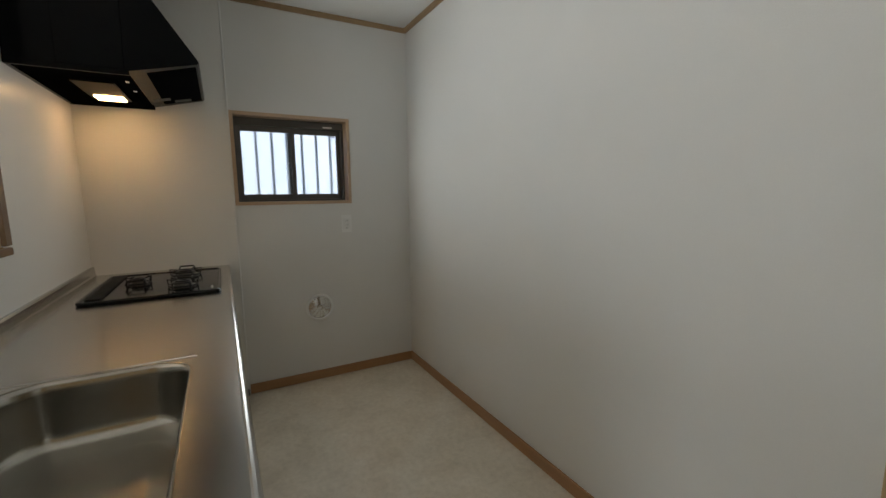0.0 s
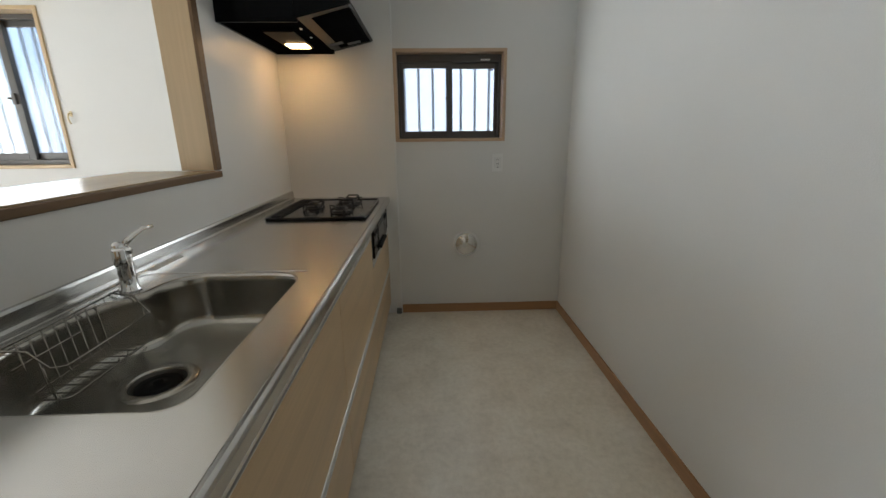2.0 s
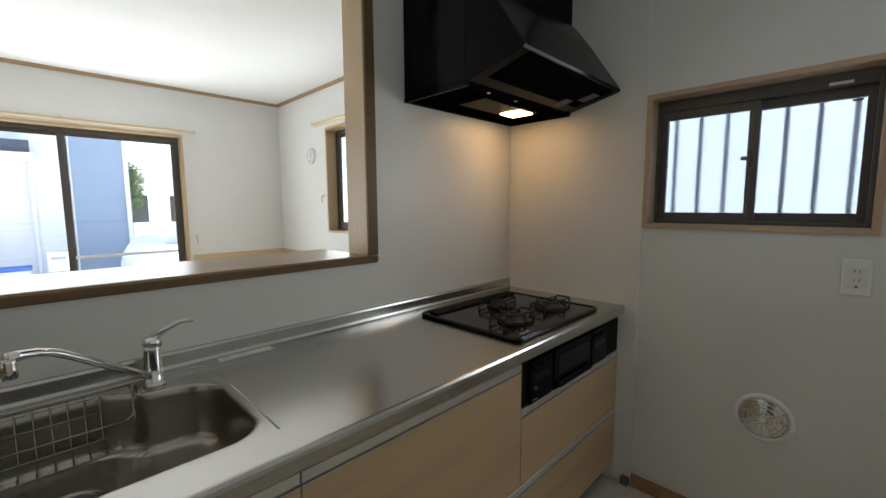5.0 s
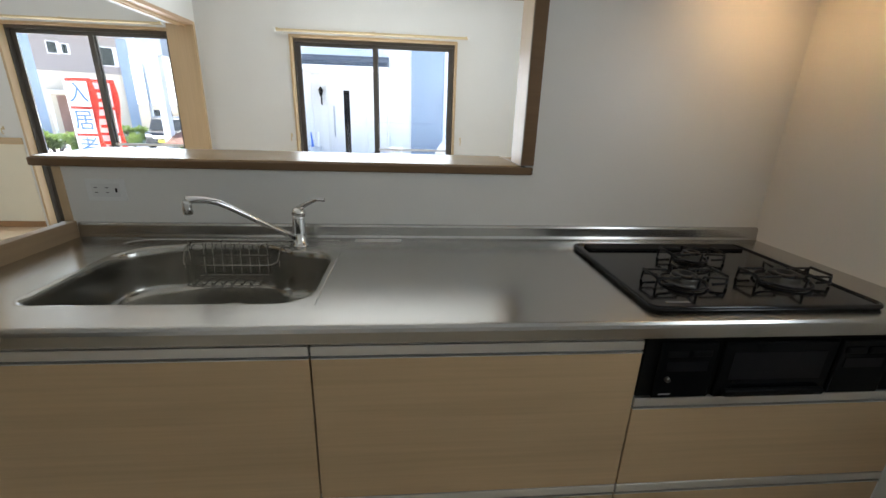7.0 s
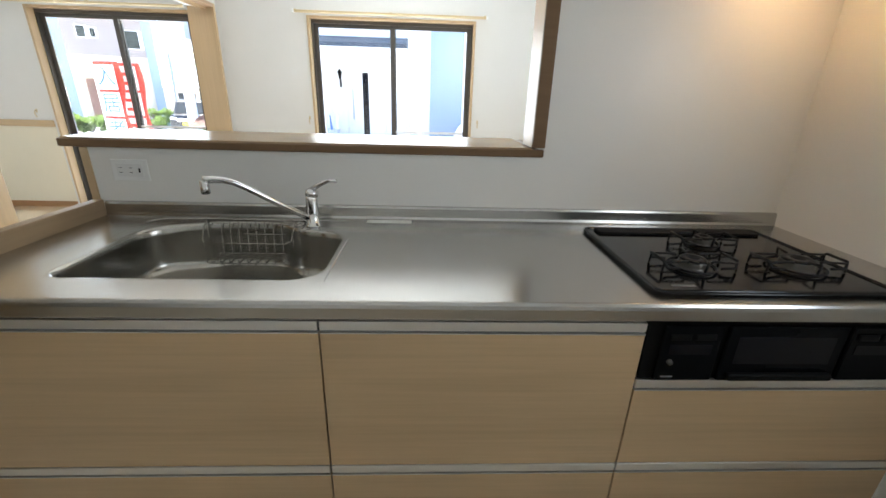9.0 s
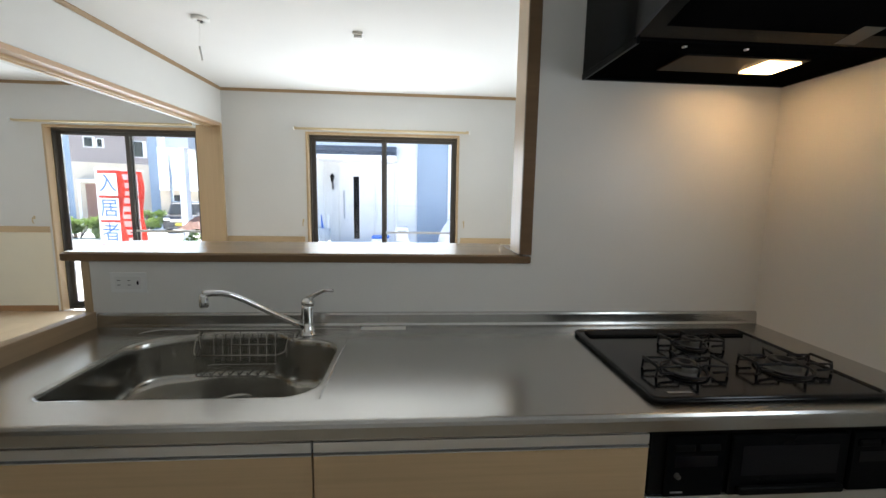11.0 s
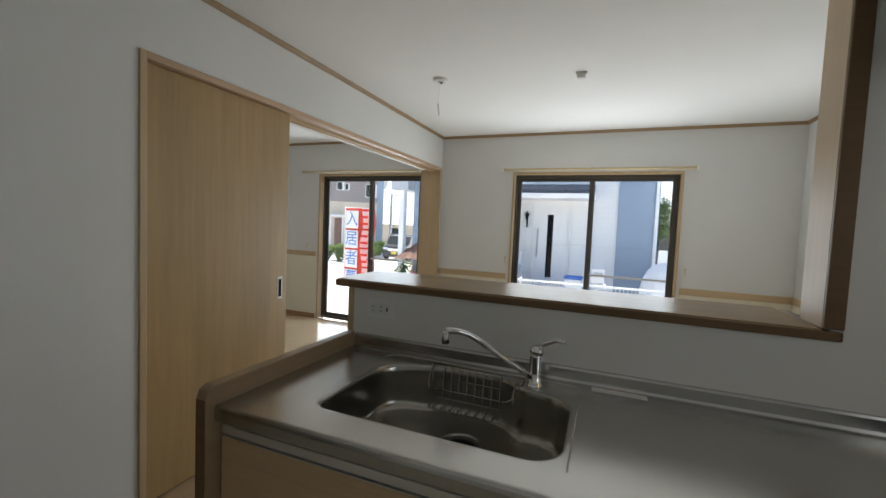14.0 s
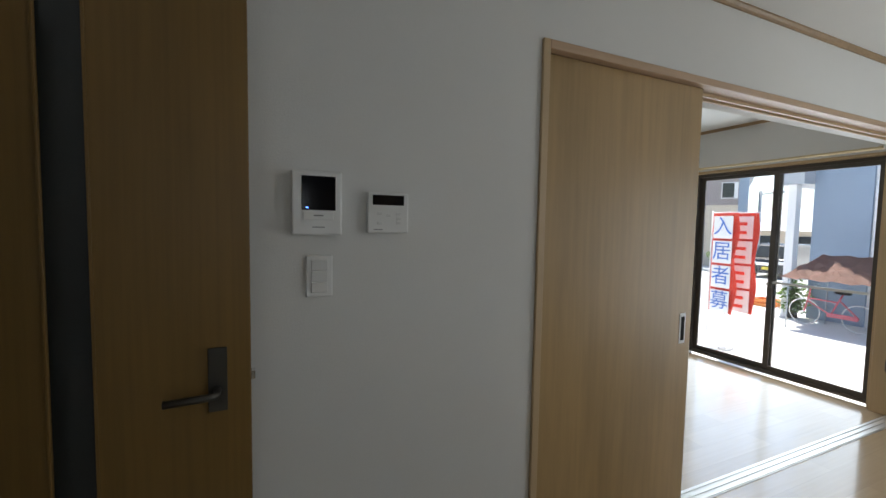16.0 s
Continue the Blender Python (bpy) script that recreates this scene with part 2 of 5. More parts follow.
def lathe(bm, profile, m=None, n=32):
    """Turn (radius, height) pairs about z, placed by m."""
    m = m or Matrix()
    rings = []
    for r, h in profile:
        if r < 1e-6:
            rings.append([bm.verts.new(m @ Vector((0, 0, h)))])
        else:
            rings.append([bm.verts.new(m @ Vector((r * math.cos(2 * math.pi * k / n), r * math.sin(2 * math.pi * k / n), h))) for k in range(n)])
    fs = []
    for a, b in zip(rings, rings[1:]):
        for k in range(n):
            l = (k + 1) % n
            if len(a) == 1 and len(b) == 1:
                continue
            vs = (a[0], b[l], b[k]) if len(a) == 1 else (a[k], a[l], b[0]) if len(b) == 1 else (a[k], a[l], b[l], b[k])
            fs.append(bm.faces.new(vs))
    for f in fs:
        f.smooth = True
    bmesh.ops.recalc_face_normals(bm, faces=fs)
    return bm


def rounded(x0, x1, y0, y1, r, n=6):
    """A rounded rectangle's outline; r: one radius or four, from (x1, y1) counter-clockwise."""
    rs = r if isinstance(r, (list, tuple)) else (r,) * 4
    out = []
    for (cx, cy, sx, sy), rr, a0 in zip(((x1, y1, -1, -1), (x0, y1, 1, -1), (x0, y0, 1, 1), (x1, y0, -1, 1)), rs, (0, 90, 180, 270)):
        for k in range(n + 1):
            a = radians(a0 + 90 * k / n)
            out.append((cx + sx * rr + rr * math.cos(a), cy + sy * rr + rr * math.sin(a)))
    return out


def obj(name, bm, material, loc=(0, 0, 0)):
    me = bpy.data.meshes.new(name)
    if any(loc):
        bmesh.ops.translate(bm, vec=-Vector(loc), verts=bm.verts)
    bm.to_mesh(me)
    bm.free()
    me.materials.append(material)
    ob = new(name, me)
    ob.location = loc
    ORIGIN[ob.name] = Vector(loc)
    return ob


def thing(name, loc, label, category, group="", kind=""):
    ob = new(name)
    ob.empty_display_size = 0.1
    ob.location = loc
    ORIGIN[ob.name] = Vector(loc)
    return tagged(ob, label, category, group, kind)


def part(name, bm, material, parent, label=""):
    """One mesh under a thing or a part; bm is in world coordinates."""
    o = ORIGIN[parent.name]
    bmesh.ops.translate(bm, vec=-o, verts=bm.verts)
    me = bpy.data.meshes.new(name)
    bm.to_mesh(me)
    bm.free()
    me.materials.append(material)
    ob = new(name, me)
    ob.parent = parent
    ORIGIN[ob.name] = o
    return tagged(ob, label)


def pbox(name, material, parent, x0, x1, y0, y1, z0, z1, bev=0.0, label="", seg=2):
    return part(name, box(bmesh.new(), x0, x1, y0, y1, z0, z1, bev, seg), material, parent, label)


def setting(name, boxes, material, label, category, bev=0.0):
    bm = bmesh.new()
    for b in boxes:
        box(bm, *b, bev)
    return tagged(obj(name, bm, material), label, category, kind="structure")


def pierced(name, axis, d0, d1, us, ws, holes, material, label):
    """A wall in one mesh with openings right through it. us, ws: breaks along the wall and upwards; holes: the open cells (i, j)."""
    bm, made = bmesh.new(), {}

    def v(u, w, d):
        k = (u, w, d)
        if k not in made:
            made[k] = bm.verts.new((d, u, w) if axis == "y" else (u, d, w))
        return made[k]
    solid = {(i, j) for i in range(len(us) - 1) for j in range(len(ws) - 1)} - set(holes)
    for i, j in solid:
        a, b, c, e = us[i], us[i + 1], ws[j], ws[j + 1]
        for d in (d0, d1):
            bm.faces.new((v(a, c, d), v(b, c, d), v(b, e, d), v(a, e, d)))
        for nb, (p, q) in (((i - 1, j), ((a, c), (a, e))), ((i + 1, j), ((b, c), (b, e))), ((i, j - 1), ((a, c), (b, c))), ((i, j + 1), ((a, e), (b, e)))):
            if nb not in solid:
                bm.faces.new((v(*p, d0), v(*q, d0), v(*q, d1), v(*p, d1)))
    bmesh.ops.recalc_face_normals(bm, faces=bm.faces)
    return tagged(obj(name, bm, material), label, "wall", kind="structure")


# ---- the plan ----
RIGHT, WEST, SOUTH, NORTH, CEIL = 1.853, -3.14, -3.375, 0.085, 2.40
GROUND = -0.66
W1 = (-2.51, -0.84, 1.975)   # living window: y from, y to, top
W2 = (-5.165, -3.62, 1.978)     # window of the room beyond the sliding doors
KW = (0.716, 1.42, 1.211, 1.760)  # kitchen window: x from, to, z from, to
NW = (-2.13, -1.43, 1.065, 2.02)   # living side window
OPEN = (-3.085, 0.238, 2.005)       # sliding door opening

setting("floor_kitchen", [(0.25, RIGHT, SOUTH, 0, -0.15, 0)], M_VINYL, "beige marbled vinyl kitchen floor", "floor")
setting("floor_wood", [(WEST, 0.25, -6.3, NORTH, -0.15, 0), (0.25, 0.38, -6.3, SOUTH, -0.15, 0)], M_BOARDS, "pale glossy wood board floor", "floor")
setting("floor_hall", [(RIGHT, 3.1, SOUTH - 0.22, -2.4, -0.15, 0)], M_BOARDS, "pale wood board floor of the hall", "floor")
setting("floor_strip", [(0.235, 0.265, SOUTH + 0.012, -2.50, 0, 0.004)], M_CASE_Y, "thin wooden strip between vinyl and boards", "trim")
setting("ceiling", [(WEST - 0.15, 3.2, -6.45, 0.33, CEIL, CEIL + 0.14)], M_CEIL, "white papered ceiling", "ceiling")
# unseen slab over the ceiling, added to keep skylight out
setting("sky_block_slab", [(WEST - 0.3, 3.3, -6.6, 0.5, CEIL + 0.144, CEIL + 0.3)], M_IVORY, "plain unseen slab added to shut out the sky", "roof")

pierced("wall_north_kitchen", "x", 0, 0.15, (0, KW[0], KW[1], RIGHT + 0.12), (0, KW[2], KW[3], CEIL), [(1, 1)], M_PAPER, "white papered kitchen end wall")
pierced("wall_north_living", "x", NORTH, NORTH + 0.15, (WEST - 0.15, NW[0], NW[1], -0.12), (0, NW[2], NW[3], CEIL), [(1, 1)], M_PAPER, "white papered living room wall")
setting("wall_counter", [(-0.12, 0, -0.93, NORTH + 0.15, 0, CEIL)], M_PAPER, "white wall beside the serving hatch", "wall")
setting("wall_low", [(-0.12, 0, -2.444, -0.93, 0, 1.083)], M_PAPER, "low white wall behind the worktop", "wall")
pierced("wall_west", "y", WEST - 0.15, WEST, (-6.45, W2[0], W2[1], W1[0], W1[1], NORTH), (GROUND, -0.15, W1[2], W2[2], CEIL), [(1, 1), (1, 2), (3, 1)], M_PAPER, "white papered outer wall with tall windows")
pierced("wall_divider", "x", SOUTH - 0.22, SOUTH, (WEST, OPEN[0], OPEN[1], RIGHT), (0, OPEN[2], CEIL), [(1, 0)], M_PAPER, "white papered wall with sliding door opening")
pierced("wall_right", "y", RIGHT, RIGHT + 0.12, (SOUTH - 0.22, -3.285, -2.52, 0), (0, 2.0, CEIL), [(1, 0)], M_PAPER, "plain white papered kitchen wall")
setting("wall_south", [(WEST, 0.5, -6.45, -6.3, 0, CEIL)], M_PAPER, "plain white wall of the further room", "wall")
setting("wall_east", [(0.38, 0.5, -6.3, SOUTH - 0.22, 0, CEIL)], M_PAPER, "plain white wall of the further room", "wall")
setting("wall_hall", [(3.1, 3.2, SOUTH - 0.32, -2.3, 0, CEIL), (RIGHT + 0.12, 3.1, SOUTH - 0.32, SOUTH - 0.22, 0, CEIL), (RIGHT + 0.12, 3.1, -2.4, -2.3, 0, CEIL)], M_PAPER, "plain white hall walls", "wall")

# wainscot paper below the dado rail, dado rail, skirting, cornice
DADO = 0.822
setting("wainscot", [(WEST, WEST + 0.003, W1[1] + 0.03, NORTH, 0.06, DADO - 0.045), (WEST, WEST + 0.003, SOUTH, W1[0] - 0.03, 0.06, DADO - 0.045),
                     (WEST, WEST + 0.003, -6.3, W2[0] - 0.03, 0.06, DADO + 0.035), (WEST + 0.003, -0.12, NORTH - 0.003, NORTH, 0.06, DADO - 0.045)], M_WAINS, "cream lower wall paper", "wall covering")
setting("dado_rail", [(WEST, WEST + 0.014, W1[1] + 0.03, NORTH, DADO - 0.045, DADO + 0.02), (WEST, WEST + 0.014, SOUTH, W1[0] - 0.03, DADO - 0.045, DADO + 0.02),
                      (WEST, WEST + 0.014, -6.3, W2[0] - 0.03, DADO + 0.035, DADO + 0.10)], M_CASE_Y, "light wooden dado rail", "trim", 0.003)
setting("dado_rail_side", [(WEST + 0.014, -0.12, NORTH - 0.014, NORTH, DADO - 0.045, DADO + 0.02)], M_CASE_X, "light wooden dado rail", "trim", 0.003)
setting("baseboard", [(0.715, RIGHT, -0.011, 0, 0, 0.062), (0.26, RIGHT, SOUTH, SOUTH + 0.011, 0, 0.062), (WEST + 0.011, -0.12, NORTH - 0.011, NORTH, 0, 0.06)], M_BASE, "brown wooden skirting board", "trim", 0.002)
setting("baseboard_side", [(RIGHT - 0.011, RIGHT, -2.49, -0.011, 0, 0.062), (WEST, WEST + 0.011, W1[1] + 0.03, NORTH, 0, 0.06), (WEST, WEST + 0.011, SOUTH, W1[0] - 0.03, 0, 0.06),
                           (WEST, WEST + 0.011, -6.3, W2[0] - 0.03, 0, 0.06), (WEST, WEST + 0.011, W2[1] + 0.03, SOUTH - 0.22, 0, 0.06), (-0.132, -0.12, -2.444, NORTH - 0.011, 0, 0.06)], M_BASE_Y, "brown wooden skirting board", "trim", 0.002)


def cornice(name, axis, at, out, a, b):
    """A small stepped cove under the ceiling along one wall; out is the way into the room."""
    z = CEIL
    prof = [(at, z), (at, z - 0.027), (at + out * 0.008, z - 0.027), (at + out * 0.011, z - 0.018), (at + out * 0.020, z - 0.008), (at + out * 0.020, z)]
    return tagged(obj(name, prism(bmesh.new(), prof, axis, a, b), M_CORN), "brown wooden cornice under the ceiling", "trim", kind="structure")


cornice("cornice_end", "x", 0, -1, 0.37, RIGHT)
cornice("cornice_right", "y", RIGHT, -1, SOUTH, 0)
cornice("cornice_south", "x", SOUTH, 1, WEST, RIGHT)
cornice("cornice_west", "y", WEST, 1, SOUTH, NORTH)
cornice("cornice_living", "x", NORTH, -1, WEST, -0.12)
cornice("cornice_counter", "y", -0.12, -1, -0.93, NORTH)
cornice("cornice_room_west", "y", WEST, 1, -6.3, SOUTH - 0.22)
cornice("cornice_room_north", "x", SOUTH - 0.22, -1, WEST, 0.38)
cornice("cornice_room_south", "x", -6.3, 1, WEST, 0.38)

# glossy kitchen panels on the two walls round the hob, with their end trim
for k, pb in enumerate(((0, 0.004, -0.905, 0, 0.86, CEIL), (0, 0.004, -2.444, -0.905, 0.86, 1.080), (0.004, 0.702, -0.004, 0, 0.0, CEIL))):
    setting("kitchen_panel_%d" % (k + 1), [pb], M_PANEL, "satin cream wall panel round the worktop", "wall panel")
setting("panel_trim", [(0.702, 0.712, -0.008, 0, 0.03, CEIL)], M_PLASTIC, "thin white panel edge trim", "trim", 0.002)
setting("panel_foot", [(0.672, 0.708, -0.03, 0, 0, 0.036)], M_GREYLABEL, "small grey end cap at the panel's foot", "trim", 0.003)

# serving hatch: jamb, end post, counter
hatch = thing("hatch_jamb", (-0.06, -0.92, 1.113), "light maple jamb of the serving hatch with brown front edge", "door frame", kind="structure")
pbox("jamb_board", M_CASE, hatch, -0.135, 0.0, -0.95, -0.93, 1.113, CEIL - 0.001)
pbox("front_edge", M_EDGE, hatch, 0.0, 0.014, -0.95, -0.905, 1.113, CEIL - 0.001, 0.003, "brown edge strip")
pbox("end_post", M_CASE, tagged(thing("wall_end_trim", (-0.06, -2.46, 0), "light wooden end trim of the low wall", "trim", kind="structure")), -0.13, 0.008, -2.471, -2.444, 0, 1.081, 0.004)
bar = thing("serving_counter", (-0.17, -1.75, 1.083), "glossy light wood serving counter with brown rounded edge", "counter")
part("top", prism(bmesh.new(), rounded(-0.345, 0.007, -2.538, -0.95, (0.004, 0.004, 0.03, 0.03)), "z", 1.085, 1.112, 0.004), M_BAR, bar)
part("edge_band", prism(bmesh.new(), rounded(-0.340, 0.014, -2.545, -0.908, (0.004, 0.004, 0.03, 0.03)), "z", 1.081, 1.107, 0.004), M_EDGE, bar, "brown edge band")


# ---- windows ----
def sliding_window(name, axis, wall, out, a, b, z0, z1, pane, label, depth=0.07, rail=None, case=0.022, casemat=None, mid=0.028, bars=False, sill=True, stile=0.045, head=0.03, foot=0.03, rail_h=0.045):
    """Two sashes in a dark frame, set back in a wooden casing. wall: the inner face; out: the way out of the room."""
    win = tagged(thing(name, (wall, (a + b) / 2, z0) if axis == "y" else ((a + b) / 2, wall, z0), label, "window"), kind="structure")

    def bx(nm, mat, parent, u0, u1, d0, d1, w0, w1, bev=0.002):
        d0, d1 = sorted((wall + out * d0, wall + out * d1))
        if axis == "y":
            return pbox(nm, mat, parent, d0, d1, u0, u1, w0, w1, bev)
        return pbox(nm, mat, parent, u0, u1, d0, d1, w0, w1, bev)
    cm = casemat or M_CASE
    # casing: four boards that line the opening and stand a little proud of the wall
    bx("casing", cm, win, a, a + case, -0.012, depth + 0.03, z0, z1)
    bx("casing", cm, win, b - case, b, -0.012, depth + 0.03, z0, z1)
    bx("casing", cm, win, a + case, b - case, -0.012, depth + 0.03, z1 - case, z1)
    if sill:
        bx("sill", cm, win, a + case, b - case, -0.012, depth + 0.03, z0, z0 + case)
    zb = z0 + (case if sill else 0)
    A, Bb, zt = a + case, b - case, z1 - case
    fr = 0.014
    bx("frame", M_BRONZE, win, A, A + fr, depth, 0.14, zb, zt)
    bx("frame", M_BRONZE, win, Bb - fr, Bb, depth, 0.14, zb, zt)
    bx("frame", M_BRONZE, win, A + fr, Bb - fr, depth, 0.14, zt - head, zt)
    bx("frame", M_BRONZE, win, A + fr, Bb - fr, depth, 0.14, zb, zb + foot)
    c = (A + Bb) / 2
    for k, (u0, u1, d) in enumerate(((A + fr, c + mid, depth + 0.012), (c - mid, Bb - fr, depth + 0.042))):
        if out * (1 if axis == "y" else -1) < 0 and axis == "y":
            d = depth + 0.012 + 0.03 * (1 - k)
        s = bx("sash", M_BRONZE, win, u0, u0 + stile, d, d + 0.022, zb + foot, zt - head)
        bx("stile", M_BRONZE, s, u1 - stile, u1, d, d + 0.022, zb + foot, zt - head)
        bx("top_rail", M_BRONZE, s, u0 + stile, u1 - stile, d, d + 0.022, zt - head - 0.035, zt - head)
        bx("bottom_rail", M_BRONZE, s, u0 + stile, u1 - stile, d, d + 0.022, zb + foot, zb + foot + rail_h)
        g = bx("pane", pane, s, u0 + stile, u1 - stile, d + 0.008, d + 0.014, zb + foot + rail_h, zt - head - 0.035, 0)
        g.visible_shadow = False
        if rail and k == 1:
            bx("mid_rail", M_ALU, s, u0 + stile, u1 - stile, d - 0.004, d + 0.02, rail, rail + 0.022)
    # crescent lock on the meeting stile
    zl = zb + (zt - zb) * 0.42
    lk = bx("lock", M_BRONZE, win, c - 0.012, c + 0.012, depth - 0.006, depth + 0.012, zl, zl + 0.07, 0.004)
    bx("lock_lever", M_BRONZE, lk, c - 0.03, c - 0.008, depth - 0.02, depth - 0.004, zl + 0.03, zl + 0.045, 0.004)
    return win


sliding_window("window_1", "y", WEST, -1, W1[0], W1[1], 0.0, W1[2], M_GLASS, "tall clear sliding window with dark bronze frame", rail=0.875, sill=False)
sliding_window("window_2", "y", WEST, -1, W2[0], W2[1], 0.0, W2[2], M_GLASS, "tall clear sliding window with dark bronze frame", rail=0.865, sill=False)
w3 = sliding_window("window_3", "x", 0.0, 1, KW[0] - 0.004, KW[1] + 0.004, KW[2] - 0.004, KW[3] + 0.004, M_FROST, "small frosted sliding kitchen window in maple casing", casemat=M_SWCASE, case=0.02, depth=0.075, stile=0.024, head=0.045, mid=0.02, foot=0.012, rail_h=0.034)
sliding_window("window_4", "x", NORTH, 1, NW[0] - 0.004, NW[1] + 0.004, NW[2] - 0.004, NW[3] + 0.004, M_FROST, "frosted sliding side window with bars outside", depth=0.085)

pbox("sticker", M_LABEL, w3, 1.27, 1.33, 0.0735, 0.0745, 1.706, 1.716, 0, "small yellowed sticker")
pbox("sticker", M_GREYLABEL, w3, 1.33, 1.357, 0.120, 0.1215, 1.652, 1.660, 0, "small grey glass mark")


def grille(x0, x1, z0, z1, y, n, label):
    g = thing("window_grille", ((x0 + x1) / 2, y, z0), label, "window grille")
    for z in (z0, z1):
        pbox("rail", M_IVORY, g, x0, x1, y, y + 0.012, z, z + 0.02, 0.002)
    for i in range(n):
        x = x0 + (x1 - x0) * (i + 0.5) / n
        pbox("bar", M_GREYP, g, x - 0.008, x + 0.008, y - 0.004, y + 0.008, z0 + 0.02, z1, 0.002)
    for x in (x0 + 0.02, x1 - 0.02):
        pbox("bracket", M_IVORY, g, x - 0.01, x + 0.01, y - 0.06, y, z1 - 0.02, z1 + 0.0)
    return g


grille(0.72, 1.394, KW[2] - 0.02, KW[3] + 0.02, 0.215, 7, "grey metal bars outside the kitchen window")
grille(NW[0] + 0.02, NW[1] - 0.02, NW[2] - 0.02, NW[3] + 0.02, NORTH + 0.205, 8, "grey metal bars outside the side window")


def curtain_rail(axis, wall, out, a, b, z):
    r = thing("curtain_rail", (wall, (a + b) / 2, z) if axis == "y" else ((a + b) / 2, wall, z), "pale gold double curtain rail above the window", "curtain rail", "curtain rails")

    def bx(nm, mat, u0, u1, d0, d1, w0, w1):
        d0, d1 = sorted((wall + out * d0, wall + out * d1))
        return pbox(nm, mat, r, d0, d1, u0, u1, w0, w1, 0.003) if axis == "y" else pbox(nm, mat, r, u0, u1, d0, d1, w0, w1, 0.003)
    bx("rail", M_BRASS, a, b, 0.045, 0.062, z, z + 0.018)
    bx("rail", M_BRASS, a + 0.02, b - 0.02, 0.085, 0.102, z, z + 0.018)
    for u in (a + 0.03, (a + b) / 2, b - 0.03):
        bx("bracket", M_BRASS, u - 0.012, u + 0.012, 0, 0.10, z + 0.018, z + 0.024)
    for u in (a, b - 0.012):
        bx("end_cap", M_PLASTIC, u, u + 0.012, 0.04, 0.107, z - 0.004, z + 0.024)


curtain_rail("y", WEST, 1, -2.62, -0.735, 1.988)
curtain_rail("y", WEST, 1, -5.40, -3.615, 1.99)
curtain_rail("x", NORTH, -1, -2.24, -1.33, 2.04)


def tieback(axis, wall, out, u, z):
    h = thing("curtain_hook", (wall, u, z) if axis == "y" else (u, wall, z), "small metal curtain tieback hook on the wall", "hook", "curtain hooks")
    bm = bmesh.new()
    pts = [(0, z + 0.03), (0.022, z + 0.028), (0.03, z + 0.0), (0.022, z - 0.028), (0.012, z - 0.03)]
    tube(bm, [(wall + out * d, u, zz) if axis == "y" else (u, wall + out * d, zz) for d, zz in pts], 0.005)
    part("hook", bm, M_BRASS, h)
    bm = bmesh.new()
    d = sorted((wall, wall + out * 0.004))
    box(bm, *((d[0], d[1], u - 0.008, u + 0.008) if axis == "y" else (u - 0.008, u + 0.008, d[0], d[1])), z + 0.012, z + 0.045)
    part("plate", bm, M_BRASS, h)


for u in (-2.555, -0.775):
    tieback("y", WEST, 1, u, 0.99)
for u in (-5.34, -3.565):
    tieback("y", WEST, 1, u, 0.985)
for u in (-2.20, -1.375):
    tieback("x", NORTH, -1, u, 1.375)


# ---- sliding door and its frame ----
sdf = thing("door_frame_1", (OPEN[1], SOUTH, 0), "light maple frame of the sliding doors with track", "door frame", kind="structure")
pbox("jamb", M_CASE, sdf, OPEN[1] - 0.005, OPEN[1] + 0.025, SOUTH - 0.225, SOUTH + 0.012, 0, OPEN[2] + 0.03, 0.003)
pbox("jamb", M_CASE, sdf, OPEN[0] - 0.025, OPEN[0] + 0.012, SOUTH - 0.235, SOUTH + 0.012, 0, OPEN[2] + 0.03, 0.003)
pbox("head", M_SWCASE, sdf, OPEN[0] + 0.012, OPEN[1] - 0.005, SOUTH - 0.115, SOUTH + 0.012, OPEN[2] - 0.002, OPEN[2] + 0.03, 0.003)
for k in range(2):
    y = SOUTH - 0.06 - 0.045 * k
    pbox("head_rail", M_CASE_X, sdf, OPEN[0] + 0.012, OPEN[1] - 0.005, y - 0.012, y, OPEN[2] - 0.02, OPEN[2] - 0.002, 0.002)
trk = thing("sliding_track", (-1.4, SOUTH - 0.13, 0), "silver sliding door track set in the floor", "door track", kind="structure")
pbox("plate", M_ALU, trk, OPEN[0] + 0.012, OPEN[1] - 0.005, SOUTH - 0.135, SOUTH - 0.04, 0, 0.004)
for k in range(3):
    y = SOUTH - 0.052 - 0.034 * k
    pbox("ridge", M_ALU, trk, OPEN[0] + 0.012, OPEN[1] - 0.005, y - 0.006, y + 0.006, 0.004, 0.008, 0.001)
door = thing("sliding_door", (-0.21, SOUTH - 0.05, 0.008), "pale oak sliding door pushed open", "door")
pbox("leaf", M_DOOR, door, -0.645, OPEN[1] - 0.006, SOUTH - 0.058, SOUTH - 0.022, 0.008, OPEN[2] - 0.004, 0.003)
pull = pbox("pull_plate", M_PLASTIC, door, -0.606, -0.566, SOUTH - 0.022, SOUTH - 0.019, 0.843, 0.983, 0.002, "white recessed pull")
pbox("recess", M_MATT, pull, -0.598, -0.574, SOUTH - 0.0205, SOUTH - 0.0180, 0.858, 0.968, 0.001, "dark recess")

